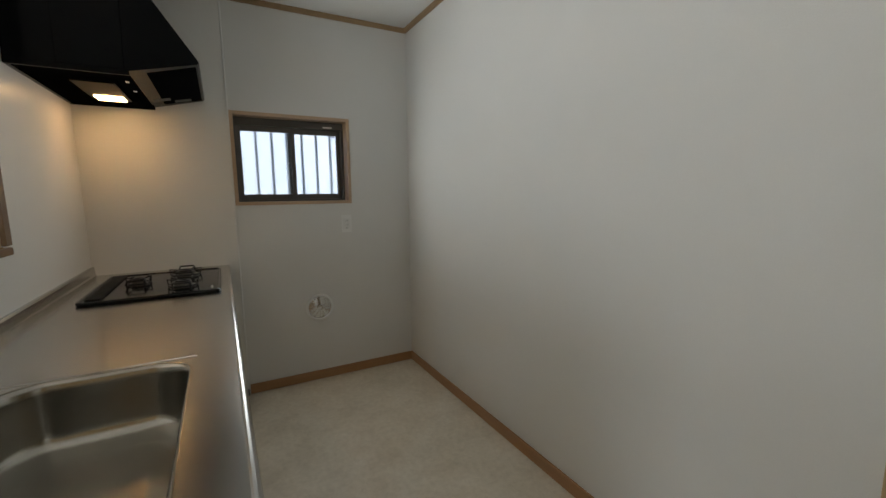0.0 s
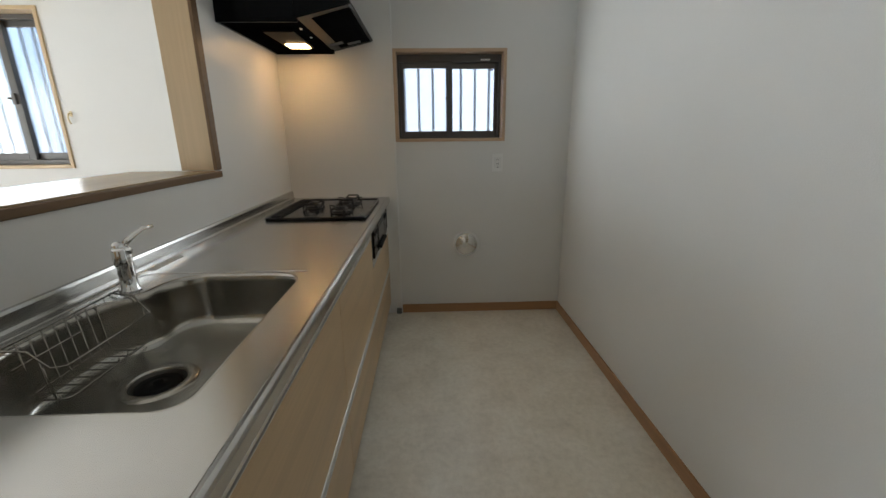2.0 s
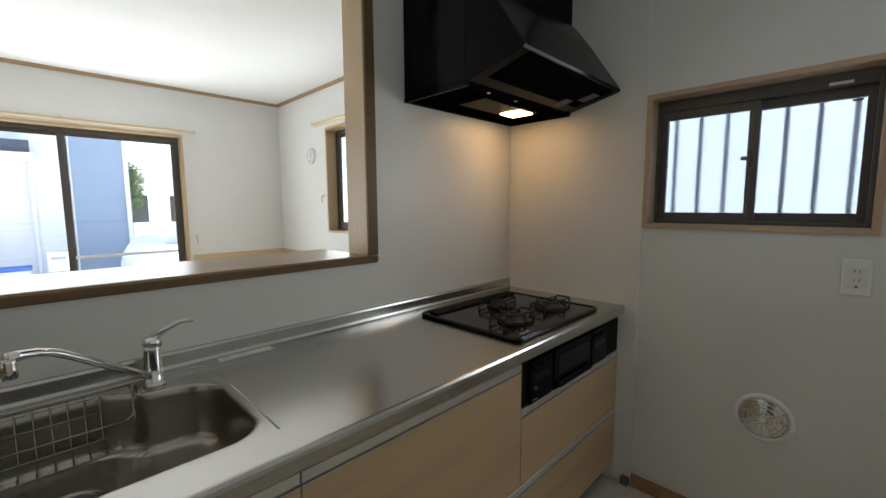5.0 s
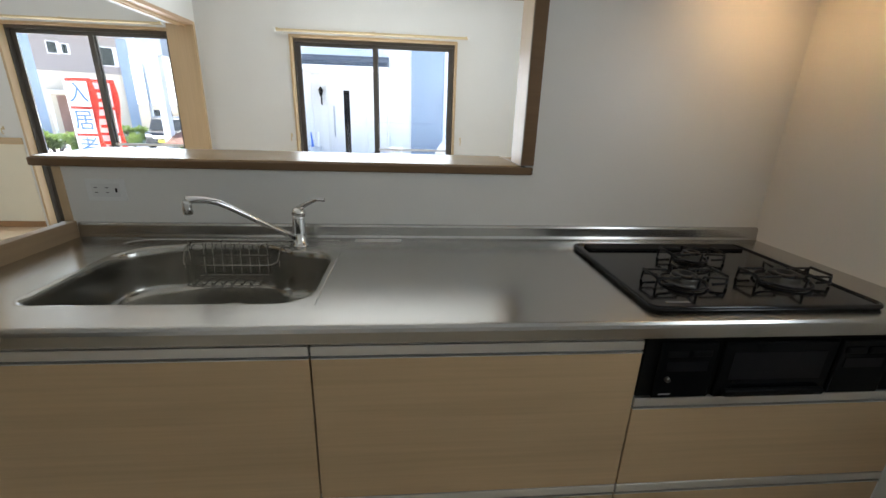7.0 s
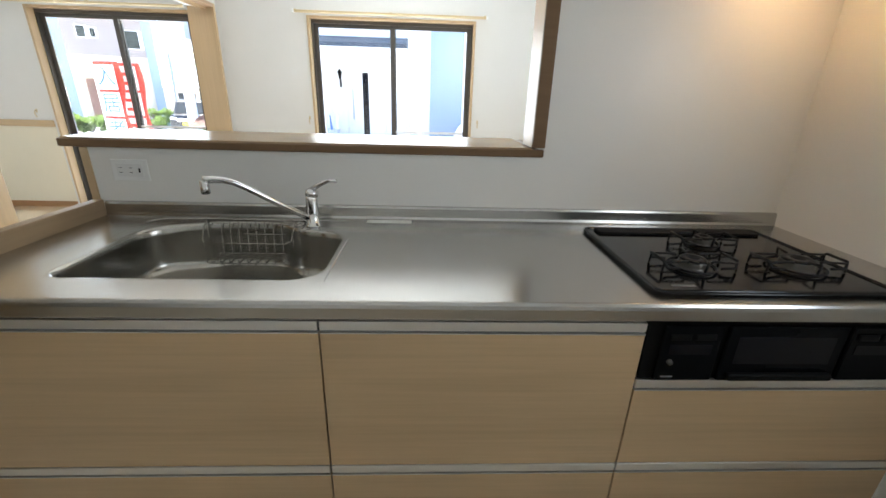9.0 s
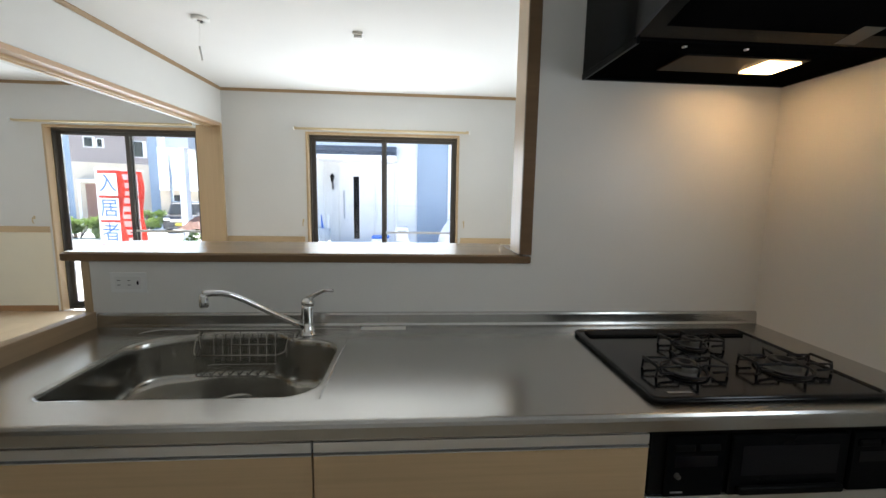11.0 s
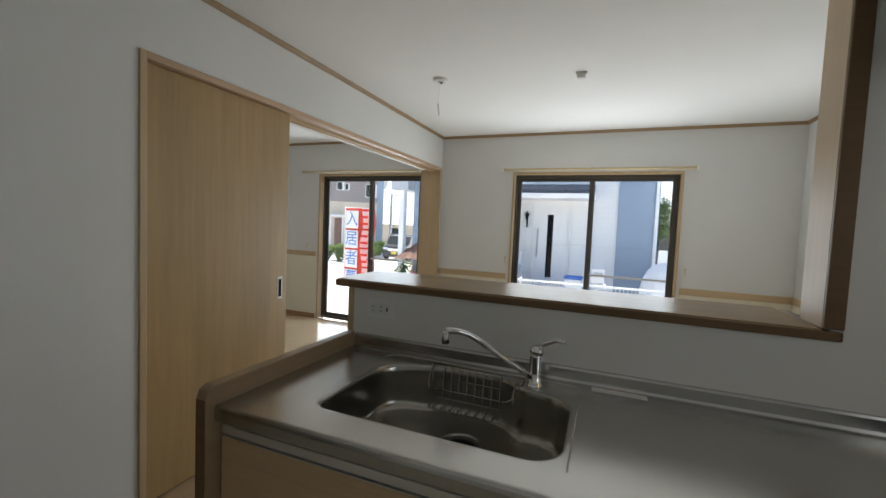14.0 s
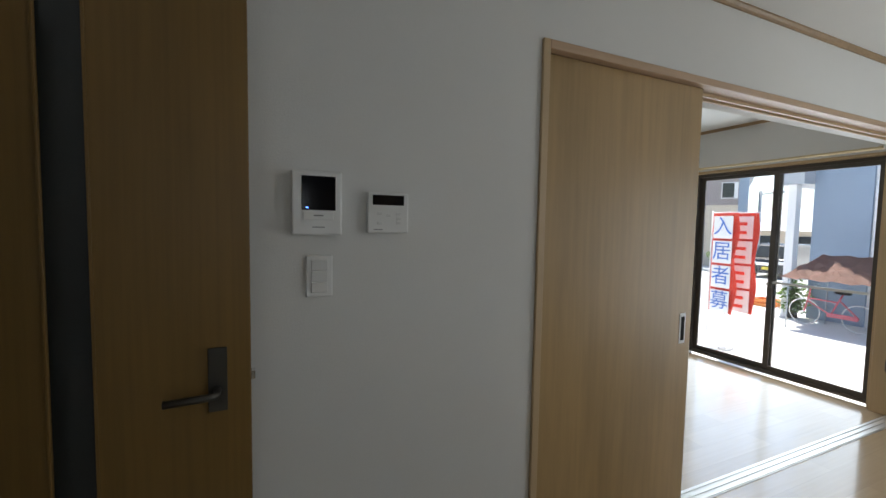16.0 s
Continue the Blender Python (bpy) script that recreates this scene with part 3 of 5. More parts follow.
# ---- hinged hall door, standing open in front of the wall ----
hall = thing("door_2", (1.905, -3.30, 0.01), "oak hall door with a narrow smoked glass slit, open", "door", kind="structure")
Y0, Y1 = -3.317, -3.282
for nm, mt, x0, x1, z0, z1, lab in (("stile", M_SHADEDOOR, 1.205, 1.52, 0.01, 1.985, ""), ("stile", M_SHADEDOOR, 1.60, 1.905, 0.01, 1.985, ""), ("rail", M_SHADEDOOR, 1.52, 1.60, 0.01, 0.20, ""),
                                    ("rail", M_SHADEDOOR, 1.52, 1.60, 1.87, 1.985, "")):
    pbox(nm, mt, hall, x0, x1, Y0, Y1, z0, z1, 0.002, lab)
pbox("glass_slit", M_SMOKE, hall, 1.52, 1.60, Y0 + 0.012, Y1 - 0.010, 0.20, 1.87, 0, "smoked glass slit")
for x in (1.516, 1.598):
    pbox("glazing_bead", M_SHADEDOOR, hall, x, x + 0.006, Y1, Y1 + 0.004, 0.195, 1.875, 0.001)
hp = pbox("handle_plate", M_PEWTER, hall, 1.258, 1.300, Y1, Y1 + 0.006, 0.90, 1.06, 0.002, "dark metal handle plate")
bm = bmesh.new()
tube(bm, [(1.279, Y1 + 0.004, 0.955), (1.279, Y1 + 0.045, 0.955), (1.30, Y1 + 0.052, 0.955), (1.385, Y1 + 0.052, 0.952)], 0.009, 10)
part("lever", bm, M_PEWTER, hp)
pbox("latch", M_CHROME, hall, 1.195, 1.206, -3.309, -3.291, 0.965, 0.99, 0.002, "bright latch bolt")
setting("door_casing", [(RIGHT - 0.012, RIGHT + 0.132, -2.545, -2.52, 0, 2.025), (RIGHT - 0.012, RIGHT + 0.132, -3.31, -3.285, 0, 2.025), (RIGHT - 0.012, RIGHT + 0.132, -3.285, -2.545, 2.0, 2.025)],
        M_CASE, "light maple casing of the hall doorway", "trim", 0.003)

# ---- kitchen: worktop ----
TOP, LEFT = 0.85, -2.427
SX0, SX1, SY0, SY1 = 0.11, 0.538, -2.215, -1.565


def sink_outline(inset=0.0, n=14):
    """The bowl's rim: small front corners, a back edge that steps back behind the basket."""
    pts = rounded(SX0 + inset, SX1 - inset, SY0 + inset, SY1 - inset, (0.085, 0.10, 0.12, 0.05), n)
    out = []
    for i, p in enumerate(pts):
        q = pts[(i + 1) % len(pts)]
        k = max(1, int(math.dist(p, q) / 0.007))
        out += [(p[0] + (q[0] - p[0]) * j / k, p[1] + (q[1] - p[1]) * j / k) for j in range(k)]
    res = []
    for x, y in out:
        back = max(0.0, min(1.0, (0.30 - x) / 0.12))
        zone = 1 / (1 + math.exp((y + 1.765) / 0.022)) * 1 / (1 + math.exp(-(y + 2.05) / 0.022))
        right = 1 / (1 + math.exp(-(y + 1.755) / 0.024))
        res.append((x + back * (-0.035 * zone + 0.045 * right), y))
    return res


work = thing("worktop", (0.33, -1.25, 0.80), "brushed stainless steel kitchen worktop with raised back edge", "worktop")
bm = bmesh.new()
hole = [bm.verts.new((x, y, TOP)) for x, y in sink_outline(-0.004)]
edges = [bm.edges.new((hole[i], hole[(i + 1) % len(hole)])) for i in range(len(hole))]
ring = [bm.verts.new(p) for p in ((0.016, LEFT, TOP), (0.638, LEFT, TOP), (0.638, -0.004, TOP), (0.016, -0.004, TOP))]
edges += [bm.edges.new((ring[i], ring[(i + 1) % 4])) for i in range(4)]
bmesh.ops.triangle_fill(bm, use_beauty=True, edges=edges, normal=(0, 0, 1))
bmesh.ops.recalc_face_normals(bm, faces=bm.faces)
for f in bm.faces:
    if f.normal.z < 0:
        f.normal_flip()
# front nose: a low bead, a rounded edge and a return
nose = [(0.606, 0.812), (0.606, 0.806), (0.646, 0.806), (0.652, 0.812), (0.654, 0.838), (0.652, 0.846), (0.647, 0.8515), (0.642, 0.8525), (0.638, 0.850), (0.638, 0.812)]
prism(bm, nose, "y", LEFT, -0.004)
part("top", bm, M_STEEL, work)
prof = [(0.0, TOP - 0.02), (0.020, TOP - 0.02), (0.020, TOP + 0.002), (0.017, TOP + 0.010), (0.0155, TOP + 0.040), (0.012, TOP + 0.047), (0.0, TOP + 0.049)]
part("upstand", prism(bmesh.new(), prof, "y", LEFT, -0.004), M_STEEL, work)
# drawn bead round the sink, open to the front
bm = bmesh.new()
u = [(0.12 - 0.075 * math.sin(a), SY0 + 0.037 - 0.075 * math.cos(a)) for a in (0.4, 0.8, 1.2)]
u += [(0.045, SY0 + 0.05), (0.045, SY1 - 0.03)] + [(0.095 - 0.05 * math.cos(a), SY1 - 0.032 + 0.045 * math.sin(a)) for a in (0.4, 0.8, 1.2)] + [(0.11, SY1 + 0.013), (0.545, SY1 + 0.013)]
tube(bm, [(x, y, TOP - 0.0005) for x, y in u], 0.0024, 8)
part("bead", bm, M_STEEL, work)
pbox("care_label", M_LABEL, work, 0.028, 0.062, -1.52, -1.362, TOP, TOP + 0.0006, 0, "white printed care label")
endp = thing("end_panel", (0.33, -2.472, 0), "brown oak end panel of the kitchen counter", "panel")
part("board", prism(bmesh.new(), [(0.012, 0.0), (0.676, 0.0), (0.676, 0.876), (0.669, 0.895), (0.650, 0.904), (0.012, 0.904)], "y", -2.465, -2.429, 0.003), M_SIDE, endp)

pbox("edge_band", M_EDGE, endp, 0.676, 0.679, -2.463, -2.431, 0.002, 0.872, 0.001, "brown edge band")

# ---- sink ----
DR = (0.262, -1.878)
sink = thing("kitchen_sink", (0.31, -1.96, 0.655), "large stainless steel sink bowl set in the worktop", "sink")
bm = bmesh.new()


def bowl_z(x, y):
    return 0.682 + 0.045 * min(math.hypot(x - DR[0], y - DR[1]), 0.35)


rows = []
for inset, z in ((-0.004, TOP), (0.0, TOP + 0.0005), (0.004, TOP - 0.002), (0.008, TOP - 0.010), (0.009, TOP - 0.03), (0.011, 0.78), (0.013, 0.75), (0.015, 0.727), (0.018, 0.716), (0.023, 0.708), (0.030, 0.702), (0.040, 0.698), (0.055, 0.695), (0.075, None)):
    ring = []
    for x, y in sink_outline(inset):
        ring.append((x, y, bowl_z(x, y) if z is None else z))
    rows.append(ring)
n = min(len(r) for r in rows)
base = rows[-1]
nb = len(base)


def resample(pts, k):
    ds = [0.0]
    for p, q in zip(pts, pts[1:] + pts[:1]):
        ds.append(ds[-1] + math.dist(p, q))
    out, j = [], 0
    for i in range(k):
        d = ds[-1] * i / k
        while ds[j + 1] < d:
            j += 1
        f = (d - ds[j]) / max(1e-9, ds[j + 1] - ds[j])
        p, q = pts[j], pts[(j + 1) % len(pts)]
        out.append(tuple(p[c] + (q[c] - p[c]) * f for c in range(3)))
    return out


NS = 260
loops = [resample(r, NS) for r in rows]
rim = loops[-1]
for s in [i / 16 for i in range(1, 17)]:
    lp = []
    for x, y, _ in rim:
        a = math.atan2(y - DR[1], x - DR[0])
        tx, ty = DR[0] + 0.068 * math.cos(a), DR[1] + 0.068 * math.sin(a)
        px, py = x + (tx - x) * s, y + (ty - y) * s
        lp.append((px, py, bowl_z(px, py)))
    loops.append(lp)
vs = [[bm.verts.new(p) for p in lp] for lp in loops]
for a, b in zip(vs, vs[1:]):
    for k in range(NS):
        f = bm.faces.new((a[k], a[(k + 1) % NS], b[(k + 1) % NS], b[k]))
        f.smooth = True
bmesh.ops.recalc_face_normals(bm, faces=bm.faces)
if sum(f.normal.z for f in bm.faces) < 0:
    bmesh.ops.reverse_faces(bm, faces=bm.faces)
part("bowl", bm, M_BOWL, sink)
DM = Matrix.Translation((DR[0], DR[1], 0.684))
ringp = part("drain_ring", lathe(bmesh.new(), [(0.060, -0.01), (0.060, 0.003), (0.066, 0.0055), (0.084, 0.005), (0.090, 0.001)], DM, 40), M_BOWL, sink)
part("strainer", lathe(bmesh.new(), [(0.062, 0.001), (0.058, -0.004), (0.05, -0.035), (0.0, -0.036)], DM, 32), M_PEWTER, sink, "dark drain strainer")
lid = part("drain_lid", lathe(bmesh.new(), [(0.052, -0.012), (0.050, -0.006), (0.030, -0.004), (0.012, -0.003), (0.010, 0.004), (0.0, 0.005)], DM, 32), M_MATT, sink, "black drain lid")

# wire basket hung at the back of the bowl
bk = thing("sink_basket", (0.12, -1.887, 0.70), "steel wire basket hung in the sink", "basket")
BX0, BX1, BY0, BY1, BT, BB = 0.094, 0.195, -2.032, -1.742, 0.862, 0.745
BF = 0.814  # the front rail hangs lower than the back one
for name, pts in (("back_rail", [(BX0, BY0, BT), (BX0, BY1, BT)]), ("front_rail", [(BX1, BY0 + 0.02, BF), (BX1, BY1 - 0.02, BF)]),
                  ("back_rail", [(BX0 + 0.006, BY0 + 0.004, BF), (BX0 + 0.006, BY1 - 0.004, BF)])):
    part(name, tube(bmesh.new(), pts, 0.0024, 6), M_WIRE, bk)
part("hoop", tube(bmesh.new(), [(x, y, BB) for x, y in rounded(BX0 + 0.008, BX1 - 0.004, BY0 + 0.008, BY1 - 0.008, 0.018, 4)], 0.0024, 6, True), M_WIRE, bk)
for i in range(9):
    y = BY0 + 0.03 + (BY1 - BY0 - 0.06) * i / 8
    part("wire", tube(bmesh.new(), [(BX0, y, BT), (BX0 + 0.010, y, BB + 0.004), (BX0 + 0.014, y, BB), (BX1 - 0.006, y, BB), (BX1 - 0.002, y, BB + 0.012)], 0.0018, 6), M_WIRE, bk)
for y, e in ((BY0, 1), (BY1, -1)):
    part("side_rail", tube(bmesh.new(), [(BX0, y, BT), (BX0 + 0.05, y, BT - 0.006), (BX1 - 0.02, y + e * 0.004, BF + 0.004), (BX1, y + e * 0.02, BF)], 0.0024, 6), M_WIRE, bk)
    for x in (BX0 + 0.035, BX1 - 0.03):
        part("end_wire", tube(bmesh.new(), [(x, y, BT - 0.008 if x < 0.15 else BF + 0.008), (x, y + e * 0.008, BB)], 0.0018, 6), M_WIRE, bk)
    part("hanger", tube(bmesh.new(), [(BX0 + 0.03, y, BT - 0.004), (BX0 + 0.01, y - e * 0.012, BT + 0.004), (BX0 - 0.02, y - e * 0.016, TOP + 0.003)], 0.003, 6), M_WIRE, bk)

# ---- mixer tap ----
FX, FY = 0.104, -1.69
tap = thing("mixer_tap", (FX, FY, TOP), "chrome single lever mixer tap with long swivel spout", "tap")
part("body", lathe(bmesh.new(), [(0.0, 0), (0.026, 0), (0.026, 0.005), (0.0205, 0.008), (0.0195, 0.05), (0.020, 0.095), (0.0195, 0.104), (0.0, 0.106)], Matrix.Translation((FX, FY, TOP)), 28), M_CHROME, tap)
sp = [(FX + 0.010, FY - 0.014, 0.882), (FX + 0.03, FY - 0.04, 0.903), (FX + 0.075, FY - 0.10, 0.953), (FX + 0.115, FY - 0.155, 1.000), (FX + 0.135, FY - 0.182, 1.020), (FX + 0.152, FY - 0.205, 1.030), (FX + 0.168, FY - 0.228, 1.034), (FX + 0.180, FY - 0.244, 1.033)]
spout = part("spout", tube(bmesh.new(), sp, [0.0115, 0.0095, 0.0092, 0.009, 0.009, 0.009, 0.0098, 0.011], 14), M_CHROME, tap)
part("nozzle", lathe(bmesh.new(), [(0.0, 0.008), (0.0110, 0.008), (0.0125, 0.0), (0.0125, -0.026), (0.0105, -0.030), (0.0, -0.028)], Matrix.Translation((FX + 0.178, FY - 0.242, 1.025)), 20), M_CHROME, spout)
cap = part("cap", lathe(bmesh.new(), [(0.0, 0.0), (0.022, 0.0), (0.022, 0.014), (0.014, 0.022), (0.0, 0.024)], Matrix.Translation((FX, FY, TOP + 0.104)) @ Matrix.Rotation(radians(-14), 4, "X"), 24), M_CHROME, tap)
part("lever", tube(bmesh.new(), [(FX, FY + 0.004, 0.974), (FX + 0.008, FY + 0.028, 0.990), (FX + 0.020, FY + 0.064, 1.008), (FX + 0.030, FY + 0.092, 1.009)], [0.010, 0.0075, 0.006, 0.005], 12), M_CHROME, tap)

# ---- hob ----
hob = thing("gas_hob", (0.35, -0.46, TOP), "black three burner gas hob with iron pan supports", "gas hob")
HX0, HX1, HY0, HY1 = 0.113, 0.602, -0.772, -0.168
bm = prism(bmesh.new(), rounded(HX0, HX1, HY0, HY1, 0.02, 4), "z", TOP + 0.0005, TOP + 0.011, 0.004)
part("plate", bm, M_BLACKGLASS, hob)
bm = bmesh.new()
tube(bm, [(x, y, TOP + 0.0085) for x, y in rounded(HX0 + 0.003, HX1 - 0.003, HY0 + 0.003, HY1 - 0.003, 0.02, 4)], 0.0075, 8, True)
part("rim", bm, M_BLACKGLASS, hob)
vent = pbox("exhaust_cover", M_MATT, hob, HX0 + 0.02, HX0 + 0.072, HY0 + 0.03, HY1 - 0.03, TOP + 0.011, TOP + 0.019, 0.004)
for i in range(22):
    y = HY0 + 0.05 + (HY1 - HY0 - 0.1) * i / 21
    pbox("slot", M_MATT, vent, HX0 + 0.03, HX0 + 0.062, y - 0.005, y + 0.005, TOP + 0.0188, TOP + 0.0195)


def burner(cx, cy, r):
    z = TOP + 0.011
    m = Matrix.Translation((cx, cy, z))
    b = part("burner", lathe(bmesh.new(), [(r * 1.5, 0.0), (r * 1.45, 0.004), (r * 1.05, 0.005), (r, 0.010), (r, 0.019), (r * 0.93, 0.023), (r * 0.55, 0.024), (r * 0.5, 0.016), (0, 0.016)], m, 32), M_PEWTER, hob, "dark steel gas burner")
    part("burner_cap", lathe(bmesh.new(), [(r * 0.92, 0.0235), (r * 0.95, 0.026), (r * 0.85, 0.029), (r * 0.45, 0.029), (r * 0.42, 0.018), (0, 0.018)], m, 28), M_IRON, b)
    s = part("pan_support", tube(bmesh.new(), [(cx + r * 1.62 * math.cos(2 * math.pi * k / 24), cy + r * 1.62 * math.sin(2 * math.pi * k / 24), z + 0.007) for k in range(24)], 0.0036, 6, True), M_IRON, hob, "black iron pan support")
    w = r * 1.62 + 0.042
    for sy in (-1, 1):
        loop = [(cx - 0.036, cy + sy * (r * 1.55), z + 0.012), (cx - 0.038, cy + sy * (w - 0.008), z + 0.014), (cx - 0.03, cy + sy * w, z + 0.031), (cx + 0.03, cy + sy * w, z + 0.031),
                (cx + 0.038, cy + sy * (w - 0.008), z + 0.014), (cx + 0.036, cy + sy * (r * 1.55), z + 0.012)]
        part("loop", tube(bmesh.new(), loop, 0.0040, 6), M_IRON, s)
        for sx in (-1, 1):
            p = [(cx + sx * 0.033, cy + sy * w, z + 0.002), (cx + sx * 0.033, cy + sy * (w - 0.002), z + 0.027), (cx + sx * 0.030, cy + sy * r * 0.95, z + 0.029), (cx + sx * 0.028, cy + sy * r * 0.9, z + 0.025)]
            part("prong", tube(bmesh.new(), p, 0.0036, 6), M_IRON, s)
    for sx in (-1, 1):
        p = [(cx + sx * r * 1.6, cy, z + 0.008), (cx + sx * (r * 1.6 + 0.004), cy, z + 0.034), (cx + sx * r * 0.9, cy, z + 0.029)]
        part("prong", tube(bmesh.new(), p, 0.0036, 6), M_IRON, s)
    return b


burner(0.455, -0.600, 0.035)
burner(0.270, -0.452, 0.028)
burner(0.448, -0.305, 0.041)
pbox("maker_mark", M_GREYLABEL, hob, 0.565, 0.575, -0.72, -0.66, TOP + 0.0112, TOP + 0.0118, 0, "small grey print")

# ---- base cabinets ----
FRONT = 0.632


def front(cab, y0, y1, z0, z1, name="drawer_front"):
    f = pbox(name, M_FRONT, cab, FRONT - 0.02, FRONT, y0 + 0.002, y1 - 0.002, z0, z1, 0.0015)
    h = pbox("handle_strip", M_ALU, f, FRONT - 0.02, FRONT + 0.001, y0 + 0.002, y1 - 0.002, z1 + 0.008, z1 + 0.032, 0.002, "satin aluminium handle strip")
    pbox("groove", M_SLOT, f, FRONT - 0.02, FRONT - 0.006, y0 + 0.002, y1 - 0.002, z1 + 0.003, z1 + 0.008, 0, "grip groove with shade in its grey")
    pbox("lip", M_ALU, f, FRONT - 0.02, FRONT + 0.0015, y0 + 0.002, y1 - 0.002, z1, z1 + 0.003)
    return f


def cabinet(y0, y1, fronts, label, open_z=0.80):
    c = thing("base_cabinet", (0.33, (y0 + y1) / 2, 0), label, "cabinet", "kitchen base cabinets")
    pbox("body", M_TOE, c, 0.03, FRONT - 0.024, y0 + 0.001, y1 - 0.001, 0.08, 0.655 if (y0 < -1.6) else open_z)
    pbox("toe_kick", M_TOE, c, 0.05, 0.585, y0 + 0.001, y1 - 0.001, 0, 0.08)
    for z0, z1 in fronts:
        front(c, y0, y1, z0, z1)
    return c


cabinet(LEFT, -1.550, [(0.085, 0.330), (0.365, 0.762)], "pale oak sink drawer cabinet with aluminium strips")
cabinet(-1.550, -0.793, [(0.085, 0.330), (0.365, 0.762)], "pale oak drawer cabinet with aluminium strips")
cabinet(-0.793, -0.012, [(0.085, 0.330), (0.365, 0.603)], "pale oak drawer cabinet under the grill", 0.62)
setting("cabinet_filler", [(0.03, FRONT - 0.004, -0.012, -0.004, 0.0, 0.80)], M_PLASTIC, "white filler strip beside the wall", "trim")
grill = thing("gas_grill", (0.5, -0.40, 0.622), "black built-in grill front with knobs and window", "grill")
pbox("front_panel", M_MATT, grill, 0.45, FRONT - 0.002, -0.790, -0.014, 0.638, 0.804, 0.003)
gd = pbox("grill_door", M_BLACK, grill, FRONT - 0.002, FRONT + 0.010, -0.60, -0.31, 0.640, 0.792, 0.004)
pbox("window", M_SCREEN, gd, FRONT + 0.010, FRONT + 0.0115, -0.575, -0.335, 0.69, 0.765, 0.0005, "dark glass window")
pbox("pull", M_MATT, gd, FRONT + 0.010, FRONT + 0.026, -0.585, -0.325, 0.650, 0.668, 0.005)
for y0, y1 in ((-0.755, -0.612), (-0.298, -0.155)):
    cp = pbox("control_panel", M_BLACK, grill, FRONT - 0.002, FRONT + 0.008, y0, y1, 0.640, 0.792, 0.004)
    for k in (0, 1):
        yy = y0 + 0.015 + 0.06 * k
        pbox("button", M_MATT, cp, FRONT + 0.008, FRONT + 0.013, yy, yy + 0.05, 0.755, 0.772, 0.003)
    pbox("display", M_SCREEN, cp, FRONT + 0.008, FRONT + 0.009, y0 + 0.02, y1 - 0.02, 0.715, 0.742)
pbox("maker_mark", M_INK, grill, FRONT + 0.008, FRONT + 0.0085, -0.74, -0.71, 0.650, 0.654, 0, "small grey print")
bm = lathe(bmesh.new(), [(0.0, 0.008), (0.006, 0.008), (0.007, 0.0)], Matrix.Translation((FRONT + 0.008, -0.728, 0.695)) @ Matrix.Rotation(radians(90), 4, "Y"), 16)
part("knob", bm, M_PEWTER, grill)

# ---- range hood ----
hood = thing("range_hood", (0.3, -0.40, 1.725), "gloss black slanted range hood with lit lamp", "range hood")
HL, HR, HZ = -0.754, -0.006, 1.732
pbox("duct_cover", M_BLACK, hood, 0.006, 0.15, HL + 0.002, HR, HZ + 0.012, CEIL - 0.002, 0.003)
bm = prism(bmesh.new(), [(0.15, HZ + 0.02), (0.345, HZ + 0.02), (0.355, 2.145), (0.355, 2.16), (0.355, CEIL - 0.002), (0.15, CEIL - 0.002)], "y", HL, HR)
part("casing", bm, M_BLACK, hood)
bm = prism(bmesh.new(), [(0.346, HZ + 0.012), (0.590, 1.801), (0.597, 1.811), (0.45, 2.03), (0.41, 2.085), (0.38, 2.125), (0.357, 2.15)], "y", HL, HR, 0.0012)
part("canopy", bm, M_BLACK, hood)
bm = bmesh.new()
box(bm, 0.006, 0.36, HL, HL + 0.012, HZ, HZ + 0.02, 0.002)
box(bm, 0.006, 0.36, HR - 0.012, HR, HZ, HZ + 0.02, 0.002)
box(bm, 0.006, 0.02, HL + 0.012, HR - 0.012, HZ, HZ + 0.02, 0.002)
part("rim", bm, M_BLACK, hood)
pbox("filter_plate", M_UNDER, hood, 0.02, 0.355, HL + 0.014, HR - 0.014, HZ + 0.008, HZ + 0.014)
bm = prism(bmesh.new(), [(0.30, HZ + 0.004), (0.583, 1.795), (0.583, 1.80), (0.30, HZ + 0.012)], "y", HL + 0.05, HR - 0.05)
part("baffle", bm, M_UNDER, hood)
lh = pbox("lamp_housing", M_MATT, hood, 0.135, 0.28, -0.56, -0.175, HZ + 0.003, HZ + 0.008, 0.001, "black lamp tray")
pbox("lamp_lens", M_LAMP, lh, 0.155, 0.265, -0.295, -0.19, HZ - 0.002, HZ + 0.003, 0.001, "lit warm lamp lens")
for x, y in ((0.37, -0.175), (0.46, -0.105)):
    bm = bmesh.new()
    zz = HZ + 0.004 + (x - 0.30) * 0.2085
    prism(bm, [(x, zz - 0.0012), (x + 0.075, zz + 0.0144), (x + 0.075, zz + 0.0152), (x, zz - 0.0004)], "y", y - 0.03, y + 0.03)
    part("notice_label", bm, M_NOTICE, hood, "grey printed notice")
for x, y in ((0.33, -0.60), (0.33, -0.42)):
    part("screw", lathe(bmesh.new(), [(0.0, -0.004), (0.006, -0.003), (0.007, 0.002)], Matrix.Translation((x, y, HZ + 0.008)), 12), M_CHROME, hood)


